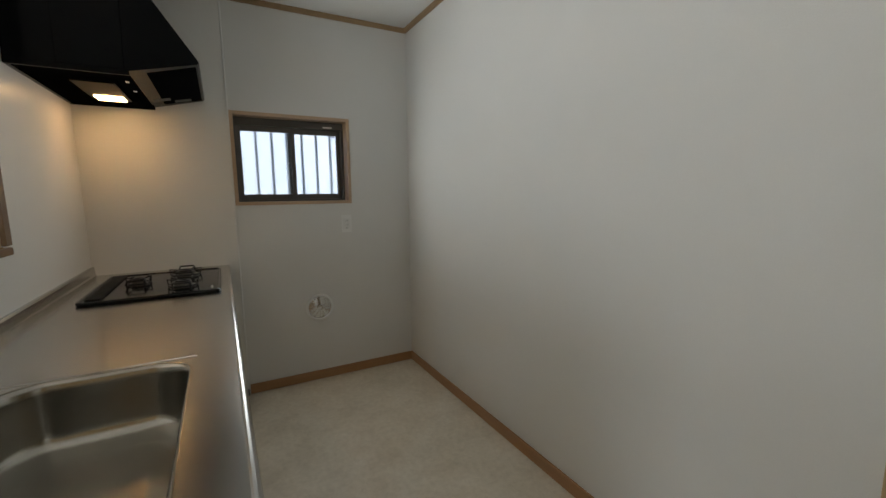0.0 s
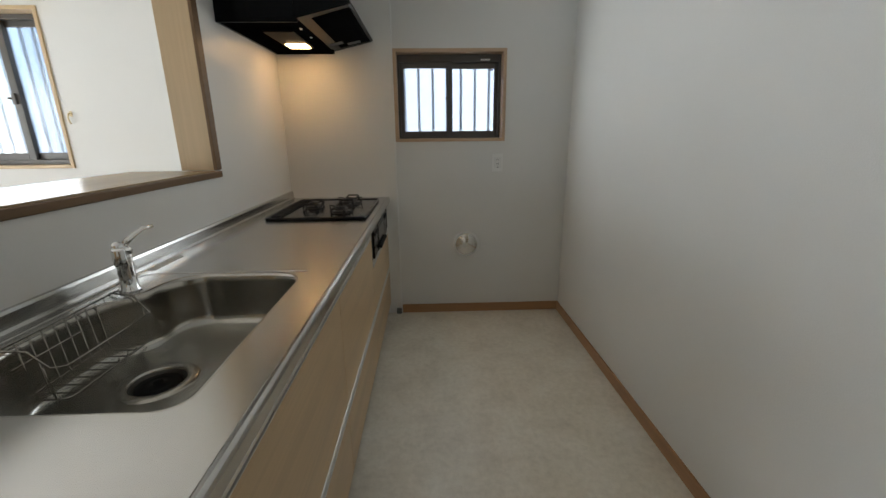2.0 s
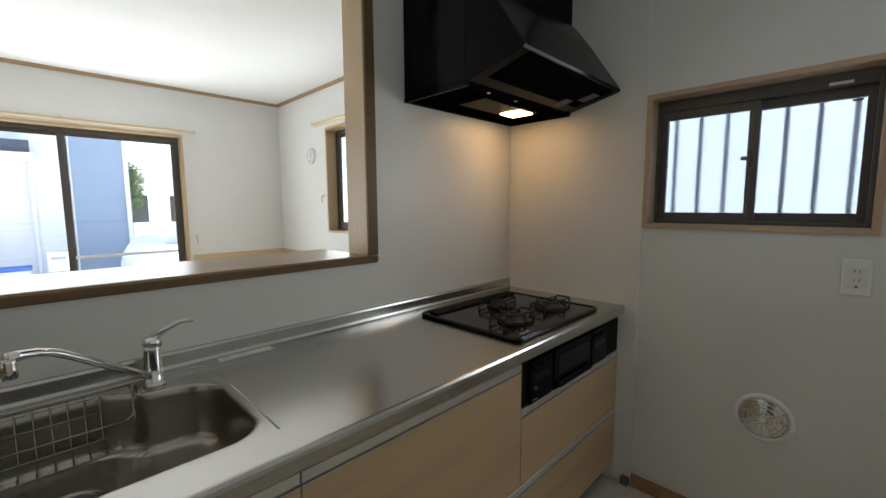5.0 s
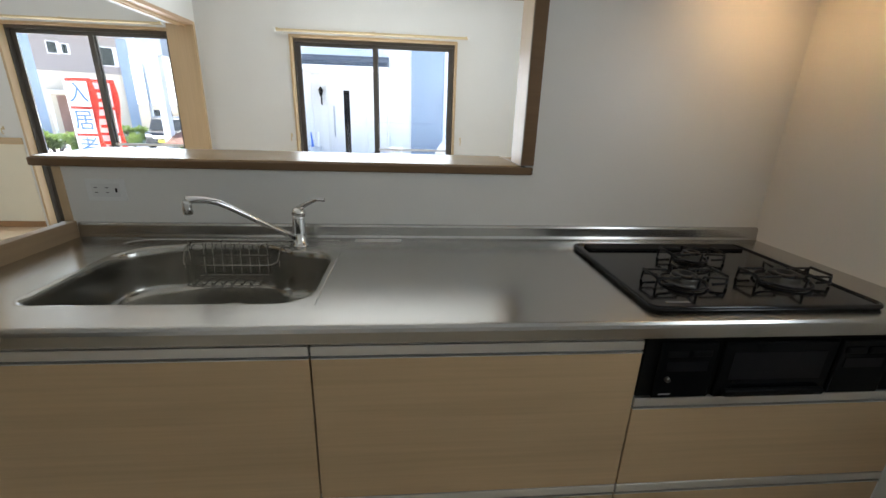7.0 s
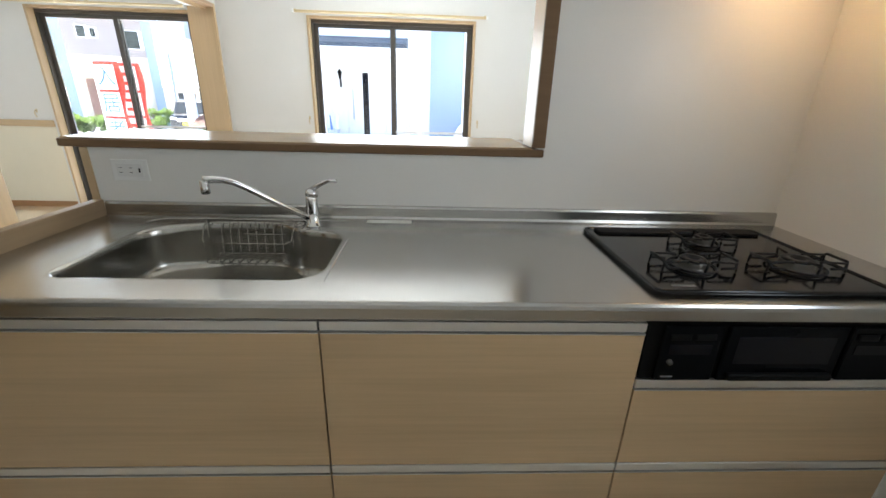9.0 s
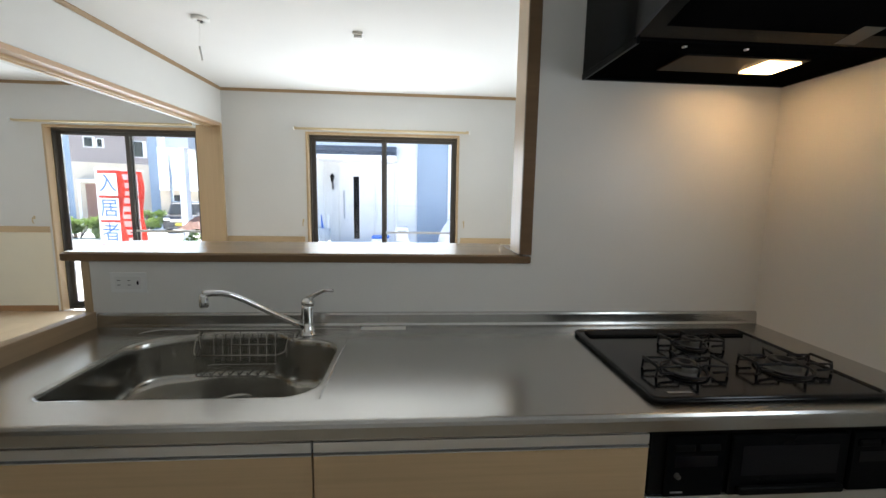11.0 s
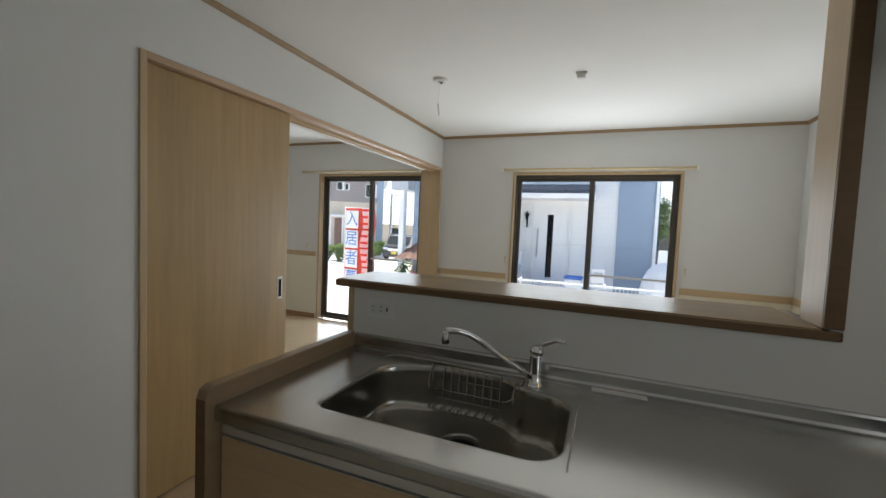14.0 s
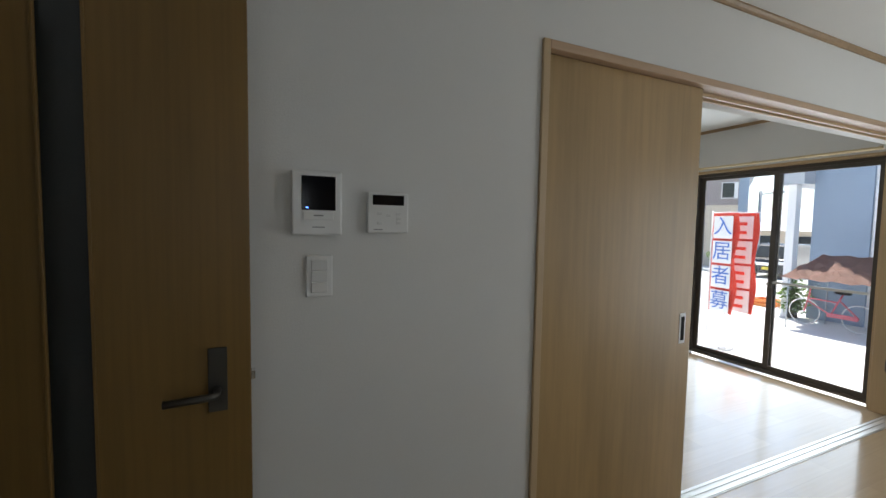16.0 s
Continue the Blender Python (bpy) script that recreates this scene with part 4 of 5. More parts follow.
# ---- wall fittings ----
def outlet(axis, wall, out, u, z, w, h, slots, name="socket_outlet", label="white double wall socket"):
    o = thing(name, (wall, u, z) if axis == "y" else (u, wall, z), label, "socket")

    def bx(nm, mat, parent, u0, u1, d0, d1, z0, z1, bev=0.0):
        d0, d1 = sorted((wall + out * d0, wall + out * d1))
        return pbox(nm, mat, parent, *((d0, d1, u0, u1) if axis == "y" else (u0, u1, d0, d1)), z0, z1, bev)
    p = bx("plate", M_PLASTIC, o, u - w / 2, u + w / 2, 0, 0.007, z - h / 2, z + h / 2, 0.002)
    bx("insert", M_IVORY, p, u - w * 0.36, u + w * 0.36, 0.007, 0.0085, z - h * 0.3, z + h * 0.3, 0.0006)
    for du, dz, sw, sh in slots:
        bx("slot", M_SCREEN, p, u + du - sw / 2, u + du + sw / 2, 0.0083, 0.0089, z + dz - sh / 2, z + dz + sh / 2)
    return o


outlet("y", 0.0, 1, -2.32, 1.006, 0.12, 0.072, [(-0.03, 0.008, 0.010, 0.002), (-0.03, -0.008, 0.010, 0.002), (0.004, 0.008, 0.010, 0.002), (0.004, -0.008, 0.010, 0.002), (0.032, 0, 0.006, 0.014)], label="white wall socket on the low wall")
outlet("x", 0.0, -1, 1.382, 1.068, 0.07, 0.118, [(-0.006, 0.02, 0.002, 0.009), (0.006, 0.02, 0.002, 0.009), (-0.006, -0.008, 0.002, 0.009), (0.006, -0.008, 0.002, 0.009), (0, -0.03, 0.008, 0.005)], label="white wall socket below the kitchen window")

vnt = thing("round_vent", (1.175, 0, 0.507), "round chrome ventilation grille in white rim", "vent")
VM = Matrix.Translation((1.175, 0, 0.507)) @ Matrix.Rotation(radians(90), 4, "X")
part("rim", lathe(bmesh.new(), [(0.092, 0.0), (0.091, 0.007), (0.084, 0.011), (0.078, 0.010), (0.077, 0.002)], VM, 40), M_PLASTIC, vnt)
part("dish", lathe(bmesh.new(), [(0.078, 0.003), (0.06, 0.010), (0.03, 0.017), (0.0, 0.019)], VM, 40), M_CHROME, vnt)
for r in (0.018, 0.032, 0.046, 0.060, 0.073):
    part("ring", lathe(bmesh.new(), [(r - 0.0035, 0.019 - r * 0.2), (r - 0.002, 0.024 - r * 0.2), (r + 0.002, 0.024 - r * 0.2), (r + 0.0035, 0.018 - r * 0.2)], VM, 36), M_CHROME, vnt)
for k in range(12):
    a = math.pi * k / 6
    bm = tube(bmesh.new(), [VM @ Vector((0.012 * math.cos(a), 0.012 * math.sin(a), 0.0225)), VM @ Vector((0.076 * math.cos(a), 0.076 * math.sin(a), 0.0085))], 0.0012, 6)
    part("spoke", bm, M_CHROME, vnt)

nv = thing("wall_vent", (-2.41, NORTH, 1.795), "round white wall ventilator beside the side window", "vent")
NM = Matrix.Translation((-2.41, NORTH, 1.795)) @ Matrix.Rotation(radians(90), 4, "X")
part("cover", lathe(bmesh.new(), [(0.075, 0.0), (0.074, 0.02), (0.06, 0.03), (0.05, 0.03), (0.048, 0.02), (0, 0.02)], NM, 32), M_PLASTIC, nv)
part("louvre", box(bmesh.new(), -2.44, -2.38, NORTH - 0.032, NORTH - 0.02, 1.755, 1.835, 0.004), M_IVORY, nv)

ic = thing("intercom", (1.032, SOUTH, 1.42), "white video intercom with dark screen on the wall", "intercom")
pbox("body", M_PLASTIC, ic, 0.965, 1.102, SOUTH, SOUTH + 0.026, 1.335, 1.514, 0.005)
pbox("screen", M_SCREEN, ic, 0.984, 1.076, SOUTH + 0.026, SOUTH + 0.0275, 1.405, 1.500, 0.0005, "dark display")
pbox("pilot_lamp", M_LED, ic, 1.059, 1.064, SOUTH + 0.0275, SOUTH + 0.0282, 1.410, 1.414, 0, "blue pilot lamp")
pbox("button_bar", M_PLASTIC, ic, 0.989, 1.072, SOUTH + 0.026, SOUTH + 0.029, 1.378, 1.400, 0.001)
pbox("print", M_INK, ic, 1.017, 1.044, SOUTH + 0.029, SOUTH + 0.0293, 1.388, 1.392)
pbox("print", M_INK, ic, 1.014, 1.047, SOUTH + 0.026, SOUTH + 0.0263, 1.356, 1.359)
rc = thing("boiler_remote", (0.824, SOUTH, 1.40), "white water heater remote with dark display", "control panel")
pbox("body", M_PLASTIC, rc, 0.762, 0.889, SOUTH, SOUTH + 0.020, 1.342, 1.464, 0.004)
pbox("display", M_SCREEN, rc, 0.777, 0.875, SOUTH + 0.020, SOUTH + 0.0212, 1.426, 1.456, 0.0005, "dark display")
for x, z in ((0.853, 1.401), (0.853, 1.372), (0.825, 1.396), (0.794, 1.401), (0.794, 1.387), (0.794, 1.373)):
    pbox("button", M_IVORY, rc, x - 0.007, x + 0.007, SOUTH + 0.020, SOUTH + 0.0225, z - 0.004, z + 0.004, 0.001)
pbox("print", M_INK, rc, 0.844, 0.871, SOUTH + 0.020, SOUTH + 0.0204, 1.351, 1.354)
sw = thing("light_switch", (1.026, SOUTH, 1.216), "white triple rocker light switch", "light switch")
pbox("plate", M_PLASTIC, sw, 0.989, 1.063, SOUTH, SOUTH + 0.008, 1.156, 1.276, 0.003)
for k in range(3):
    pbox("rocker", M_IVORY, sw, 1.003, 1.049, SOUTH + 0.008, SOUTH + 0.012, 1.169 + 0.032 * k, 1.199 + 0.032 * k, 0.002)

# ceiling fittings of the living room
rose = thing("ceiling_rose", (-1.36, -2.685, CEIL), "white round ceiling lamp socket", "ceiling socket")
part("body", lathe(bmesh.new(), [(0.052, 0.0), (0.051, -0.012), (0.040, -0.020), (0.026, -0.021), (0.024, -0.010), (0, -0.010)], Matrix.Translation((-1.36, -2.685, CEIL)), 28), M_PLASTIC, rose)
for s in (-1, 1):
    pbox("clip", M_INK, rose, -1.36 + s * 0.02 - 0.006, -1.36 + s * 0.02 + 0.006, -2.691, -2.679, CEIL - 0.026, CEIL - 0.009, 0.002)
det = thing("smoke_detector", (-1.50, -1.725, CEIL), "small white square ceiling socket", "ceiling socket")
pbox("base", M_PLASTIC, det, -1.53, -1.47, -1.76, -1.69, CEIL - 0.016, CEIL, 0.003)
pbox("body", M_IVORY, det, -1.52, -1.48, -1.752, -1.698, CEIL - 0.034, CEIL - 0.016, 0.004)
cord = thing("pull_cord", (-1.38, -2.700, CEIL - 0.25), "thin pale cord with tag hanging from the ceiling socket", "cord")
part("cord", tube(bmesh.new(), [(-1.372, -2.693, CEIL - 0.02), (-1.378, -2.700, CEIL - 0.10), (-1.384, -2.707, CEIL - 0.165)], 0.0012, 5), M_PLASTIC, cord)
part("tag", tube(bmesh.new(), [(-1.384, -2.707, CEIL - 0.163), (-1.386, -2.703, CEIL - 0.20), (-1.380, -2.693, CEIL - 0.25)], 0.0055, 6), M_IVORY, cord)


# ---- outside ----
M_CONC = plain("pale concrete ground", (0.66, 0.65, 0.62), 0.9, vary=0.10, scale=0.5, bump=0.3, bscale=40)
M_ASPH = plain("asphalt road", (0.07, 0.07, 0.072), 0.9, vary=0.15, scale=0.6, bump=0.4, bscale=60)
M_WHITEW = plain("white siding", (0.82, 0.82, 0.81), 0.7, vary=0.04, scale=0.7, bump=0.2, bscale=30)
M_JOINT = plain("pale siding joint", (0.70, 0.71, 0.72), 0.8)
M_BLUEW = plain("blue-grey siding", (0.27, 0.34, 0.43), 0.7, vary=0.06, scale=0.7, bump=0.2, bscale=30)
M_BROWNW = plain("brown-grey siding", (0.30, 0.26, 0.25), 0.75, vary=0.06, scale=0.7)
M_BEIGEW = plain("beige siding", (0.62, 0.54, 0.43), 0.75, vary=0.06, scale=0.7)
M_ROOF = plain("dark slate roof", (0.045, 0.06, 0.085), 0.6, vary=0.12, scale=2.0)
M_HEDGE = plain("hedge leaves", (0.12, 0.185, 0.06), 0.6, vary=0.4, scale=14)
# thin leaves let part of the light through
_t, _mx = M_HEDGE.node_tree.nodes.new("ShaderNodeBsdfTranslucent"), M_HEDGE.node_tree.nodes.new("ShaderNodeMixShader")
_t.inputs[0].default_value, _mx.inputs[0].default_value = (0.22, 0.32, 0.08, 1), 0.45
_o = M_HEDGE.node_tree.nodes["Material Output"]
M_HEDGE.node_tree.links.new(M_HEDGE.node_tree.nodes["Principled BSDF"].outputs[0], _mx.inputs[1])
M_HEDGE.node_tree.links.new(_t.outputs[0], _mx.inputs[2])
M_HEDGE.node_tree.links.new(_mx.outputs[0], _o.inputs[0])
M_RED = plain("red banner cloth", (0.72, 0.06, 0.035), 0.75, vary=0.06)
M_CLOTH = plain("white banner cloth", (0.78, 0.78, 0.78), 0.8, vary=0.03)
M_BLUEINK = plain("blue banner print", (0.05, 0.16, 0.55), 0.7)
M_CAR = plain("dark car paint", (0.02, 0.021, 0.025), 0.2, 0.2, vary=0.1, coat=0.6)
M_RUBBER = plain("tyre rubber", (0.02, 0.02, 0.02), 0.8)
M_PINK = plain("red bicycle paint", (0.58, 0.12, 0.16), 0.4)
M_TARP = plain("faded brown tarpaulin", (0.30, 0.17, 0.13), 0.8, vary=0.15, scale=4)
M_ORANGE = plain("orange plastic crate", (0.75, 0.25, 0.05), 0.5)

setting("ground", [(-400, 300, -400, 400, GROUND - 0.2, GROUND)], M_CONC, "pale sunlit concrete ground", "ground")
setting("road", [(-16.5, -11.6, -60, -8.8, GROUND, GROUND + 0.004)], M_CONC, "pale road surface", "road")

# neighbour's house across the yard: white front with door, blue-grey bays, porch roof
HX = -10.5
house = thing("house", (HX - 3, -4, GROUND), "white and blue-grey neighbouring house with porch", "house")
part("wall", box(bmesh.new(), HX - 7, HX, -6.45, -1.40, GROUND, 7.2), M_WHITEW, house)
pbox("blue_bay", M_BLUEW, house, HX - 7, HX + 0.06, -1.40, -0.42, GROUND, 7.2, label="blue-grey siding bay")
pbox("blue_bay", M_BLUEW, house, HX - 7, HX + 0.06, -7.45, -6.45, GROUND, 7.2, label="blue-grey siding bay")
for z in [GROUND + 0.15 + 0.15 * i for i in range(26)]:
    pbox("siding_joint", M_JOINT, house, HX, HX + 0.003, -6.44, -1.41, z, z + 0.007)
pbox("downpipe", M_WHITEW, house, HX + 0.06, HX + 0.12, -0.52, -0.44, GROUND, 7.2, 0.02)
pbox("downpipe", M_WHITEW, house, HX, HX + 0.07, -2.06, -1.99, GROUND, 2.4, 0.02)
pr = part("porch_roof", prism(bmesh.new(), [(HX, 2.66), (HX, 2.30), (HX + 1.05, 2.30), (HX + 1.05, 2.42)], "y", -4.35, -2.0), M_ROOF, house, "dark slate porch roof")
pbox("fascia", M_WHITEW, pr, HX, HX + 1.08, -4.38, -1.97, 2.20, 2.318, 0.01)
pbox("porch_wall", M_WHITEW, house, HX, HX + 0.9, -4.30, -4.06, GROUND, 2.20)
dr = pbox("door", M_CLOTH, house, HX, HX + 0.05, -3.60, -2.66, -0.10, 2.02, 0.004, "white entrance door with dark glass slit")
pbox("glass_slit", M_SCREEN, dr, HX + 0.05, HX + 0.056, -3.22, -3.06, 0.02, 1.80)
pbox("door_frame", M_IVORY, dr, HX, HX + 0.07, -3.66, -3.60, -0.10, 2.08)
pbox("door_frame", M_IVORY, dr, HX, HX + 0.07, -2.66, -2.60, -0.10, 2.08)
pbox("pull_bar", M_GREYP, dr, HX + 0.06, HX + 0.10, -3.50, -3.46, 0.6, 1.4, 0.01)
pbox("porch_floor", M_GREYP, house, HX, HX + 1.2, -4.06, -2.0, GROUND, -0.10)
wn = pbox("window", M_CLOTH, house, HX, HX + 0.05, -6.42, -5.6, 0.9, 2.35, 0.01, "white framed window")
pbox("pane", M_SMOKE, wn, HX + 0.05, HX + 0.054, -6.32, -5.7, 1.0, 2.25)
pbox("canopy", M_GREYP, house, HX - 1.5, HX + 0.5, -8.05, -7.452, 2.43, 2.95, label="grey carport roof edge")
pbox("column", M_CLOTH, house, HX + 0.2, HX + 0.42, -7.79, -7.62, GROUND, 2.43, 0.01, "white carport column")
lan = thing("wall_lantern", (HX + 0.05, -3.75, 1.7), "black carriage lantern beside the entrance door", "lantern")
part("bracket", box(bmesh.new(), HX, HX + 0.10, -3.765, -3.735, 1.42, 1.62, 0.01), M_MATT, lan)
part("cage", lathe(bmesh.new(), [(0, 0.0), (0.03, 0.01), (0.055, 0.15), (0.075, 0.16), (0.015, 0.24), (0, 0.27)], Matrix.Translation((HX + 0.12, -3.75, 1.62)), 8), M_MATT, lan)
mb = thing("mail_post", (HX + 1.6, -1.85, GROUND), "white mail box on a post", "mail box")
pbox("post", M_CLOTH, mb, HX + 1.56, HX + 1.64, -1.89, -1.81, GROUND, 0.15, 0.01)
pbox("box", M_CLOTH, mb, HX + 1.48, HX + 1.74, -2.0, -1.70, 0.15, 0.50, 0.02)
pbox("flap", M_GREYP, mb, HX + 1.74, HX + 1.75, -1.95, -1.75, 0.36, 0.42, 0.002)
bn = thing("storage_bin", (HX + 1.3, -2.75, GROUND), "white storage bin with blue lid", "bin")
pbox("body", M_CLOTH, bn, HX + 1.1, HX + 1.5, -2.95, -2.55, GROUND, 0.18, 0.02)
pbox("lid", M_BLUEINK, bn, HX + 1.08, HX + 1.52, -2.97, -2.53, 0.18, 0.24, 0.02, "blue lid")
us = thing("umbrella_stand", (HX + 1.0, -3.85, -0.10), "grey umbrella stand with umbrellas", "umbrella stand")
part("stand", lathe(bmesh.new(), [(0, 0), (0.14, 0), (0.16, 0.5), (0.15, 0.5), (0.13, 0.02), (0, 0.02)], Matrix.Translation((HX + 1.0, -3.85, -0.10)), 16), M_GREYP, us)
for dx, dy, mt in ((-0.05, 0.05, M_CLOTH), (0.05, -0.04, M_BLUEINK), (0.02, 0.08, M_CLOTH)):
    part("umbrella", tube(bmesh.new(), [(HX + 1.0 + dx * 0.5, -3.85 + dy * 0.5, -0.05), (HX + 1.0 + dx, -3.85 + dy, 0.35), (HX + 1.0 + dx * 1.6, -3.85 + dy * 1.6, 0.75)], [0.02, 0.035, 0.012]), mt, us)

for moved, dy in ((house, 0.15), (lan, 0.10), (mb, 0.22), (us, 0.15), (bn, 0.55)):
    moved.location.y += dy

# low white fence in front of the neighbour's house
fen = thing("fence", (-8.2, -2.5, GROUND), "low white picket fence before the house", "fence")
for z in (0.14, -0.48):
    pbox("rail", M_CLOTH, fen, -8.22, -8.19, -5.2, 0.4, z, z + 0.045, 0.005)
bmp = box(bmesh.new(), -0.008, 0.008, -0.008, 0.008, 0, 0.74)
pm = bpy.data.meshes.new("picket")
bmp.to_mesh(pm)
bmp.free()
pm.materials.append(M_CLOTH)
for i in range(70):
    o = new("picket", pm)
    o.parent = fen
    o.location = (0.0, -2.66 + i * 0.08, 0.08)
for i in range(4):
    pbox("post", M_CLOTH, fen, -8.23, -8.17, -5.2 + i * 1.85, -5.14 + i * 1.85, GROUND, 0.22, 0.006)


def text_mesh(s, size, material, name="lettering"):
    cu = bpy.data.curves.new(name, "FONT")
    cu.body, cu.size, cu.align_x, cu.align_y, cu.extrude = s, size, "CENTER", "CENTER", 0.001
    tmp = bpy.data.objects.new(name, cu)
    scene.collection.objects.link(tmp)
    bpy.context.view_layer.update()
    me = bpy.data.meshes.new_from_object(tmp.evaluated_get(bpy.context.evaluated_depsgraph_get()))
    bpy.data.objects.remove(tmp)
    me.materials.clear()
    me.materials.append(material)
    return me


def banner(x, y, turn, edge, chars, label):
    """A tall advertising flag on a pole: cloth with a red border and one character to a panel."""
    b = thing("banner_flag", (x, y, GROUND), label, "banner", "advertising banners")
    b.rotation_euler = (0, 0, turn)
    o = Vector((x, y, GROUND))

    def at(nm, bm, mt, lab=""):
        bmesh.ops.translate(bm, vec=o, verts=bm.verts)
        return part(nm, bm, mt, b, lab)
    at("pole", tube(bmesh.new(), [(0, 0, 0), (0, 0, 2.33)], 0.012), M_CLOTH)
    at("crossbar", tube(bmesh.new(), [(0, 0, 2.30), (0, 0.46, 2.30)], 0.008), M_CLOTH)
    base = at("foot", box(bmesh.new(), -0.13, 0.13, -0.13, 0.13, 0, 0.07, 0.02), M_CLOTH)
    bm = bmesh.new()
    rows, cols = 26, 8
    grid = [[bm.verts.new((0.045 * math.sin(i * 0.42 + j * 0.35) * (j / cols), 0.015 + 0.42 * j / cols, 2.29 - 1.62 * i / rows)) for j in range(cols + 1)] for i in range(rows + 1)]
    for i in range(rows):
        for j in range(cols):
            f = bm.faces.new((grid[i][j], grid[i][j + 1], grid[i + 1][j + 1], grid[i + 1][j]))
            f.smooth = True
    cl = at("cloth", bm, edge)
    for k, ch in enumerate(chars):
        zc = 2.06 - 0.40 * k
        at("panel", box(bmesh.new(), 0.046, 0.050, 0.065, 0.385, zc - 0.18, zc + 0.18), M_CLOTH)
        if ch:
            t = new("lettering", text_mesh(ch, 0.32, M_BLUEINK))
            t.parent = b
            t.matrix_basis = Matrix.Translation((0.054, 0.225, zc)) @ Euler((radians(90), 0, radians(90))).to_matrix().to_4x4()
        else:
            for d in (-0.08, 0.06):
                at("print_bar", box(bmesh.new(), 0.0505, 0.052, 0.13, 0.30, zc + d - 0.025, zc + d + 0.025), edge)
    return b


banner(-5.70, -6.55, radians(-6), M_RED, ["入", "居", "者", "募"], "white and red advertising banner with blue characters")
banner(-5.98, -6.45, radians(2), M_RED, [None, None, None, None], "red and white advertising banner")

# bicycle, cover and crate beside the house
bike = thing("bicycle", (-8.9, -6.5, GROUND), "red bicycle parked by the house wall", "bicycle")


def bike_part(nm, bm, mt):
    return part(nm, bm, mt, bike)


for yy in (-6.95, -6.05):
    cz = GROUND + 0.28
    wh = bike_part("wheel", tube(bmesh.new(), [(-8.9, yy + 0.27 * math.cos(a * math.pi / 16), cz + 0.27 * math.sin(a * math.pi / 16)) for a in range(32)], 0.012, 6, True), M_IVORY)
    bm = bmesh.new()
    for a in range(10):
        tube(bm, [(-8.9, yy, cz), (-8.9, yy + 0.265 * math.cos(a * math.pi / 5), cz + 0.265 * math.sin(a * math.pi / 5))], 0.002, 4)
    part("spokes", bm, M_GREYP, wh)
for pts in ([(-6.95, 0.28), (-6.88, 0.62), (-6.86, 0.80)], [(-6.90, 0.52), (-6.50, 0.28), (-6.05, 0.28)], [(-6.50, 0.28), (-6.32, 0.74)], [(-6.90, 0.58), (-6.40, 0.56)], [(-6.36, 0.6), (-6.05, 0.28)]):
    bike_part("frame_tube", tube(bmesh.new(), [(-8.9, y, GROUND + z) for y, z in pts], 0.016), M_PINK)
bike_part("handlebar", tube(bmesh.new(), [(-9.12, -6.80, GROUND + 0.86), (-8.9, -6.86, GROUND + 0.82), (-8.68, -6.80, GROUND + 0.86)], 0.012), M_GREYP)
bike_part("saddle", box(bmesh.new(), -8.97, -8.83, -6.44, -6.20, GROUND + 0.74, GROUND + 0.80, 0.02), M_MATT)
bike_part("chain_guard", box(bmesh.new(), -8.87, -8.86, -6.55, -6.05, GROUND + 0.24, GROUND + 0.33, 0.004), M_PINK)
bike.location += Vector((-0.72, -0.02, 0))
awn = thing("awning_cover", (-9.4, -6.3, GROUND), "faded brown tarpaulin cover over the bicycles", "awning")
bm = bmesh.new()
g = [[bm.verts.new((-10.2 + 1.35 * i / 8, -7.20 + 1.75 * j / 12 + (0.18 if j == 0 else 0) * (1 - i / 8), 0.84 - 0.46 * (i / 8) ** 1.1 + 0.02 * math.sin(i * 1.7 + j * 2.1))) for j in range(13)] for i in range(9)]
for i in range(8):
    for j in range(12):
        bm.faces.new((g[i][j], g[i + 1][j], g[i + 1][j + 1], g[i][j + 1]))
bmesh.ops.solidify(bm, geom=bm.faces, thickness=0.012)
part("cloth", bm, M_TARP, awn)
for x, y, h in ((-8.9, -7.05, 0.36), (-8.9, -5.5, 0.36), (-10.1, -6.9, 0.80), (-10.1, -5.5, 0.80)):
    part("pole", tube(bmesh.new(), [(x, y, GROUND), (x, y, h)], 0.015), M_GREYP, awn)
awn.location.y += 0.1
cr = thing("crate", (-9.4, -7.75, GROUND), "orange plastic crate on the ground", "crate")
bm = bmesh.new()
for b in ((-9.65, -9.15, -8.0, -7.97), (-9.65, -9.15, -7.53, -7.5), (-9.65, -9.62, -7.97, -7.53), (-9.18, -9.15, -7.97, -7.53)):
    for z in (0.0, 0.11):
        box(bm, *b, GROUND + z, GROUND + z + 0.085, 0.006)
box(bm, -9.62, -9.18, -7.97, -7.53, GROUND, GROUND + 0.02)
part("body", bm, M_ORANGE, cr)
cr.location += Vector((-1.75, -0.75, 0))
bag = thing("garden_sack", (-9.3, -0.15, GROUND), "white covered heap beside the house", "sack")
bm = bmesh.new()
bmesh.ops.create_icosphere(bm, subdivisions=3, radius=0.62, matrix=Matrix.Translation((-9.3, -0.22, GROUND + 0.62)) @ Matrix.Diagonal((0.95, 0.78, 1.22, 1)))
for v in bm.verts:
    v.co += Vector((1, 1, 0.6)) * 0.05 * noise.noise(v.co * 3)
    v.co.z = max(v.co.z, GROUND)
part("cover", bm, M_CLOTH, bag)

# further houses, pole, car and hedges
hb = thing("house", (-22.0, -15.85, GROUND), "two-storey brown and beige house", "house")


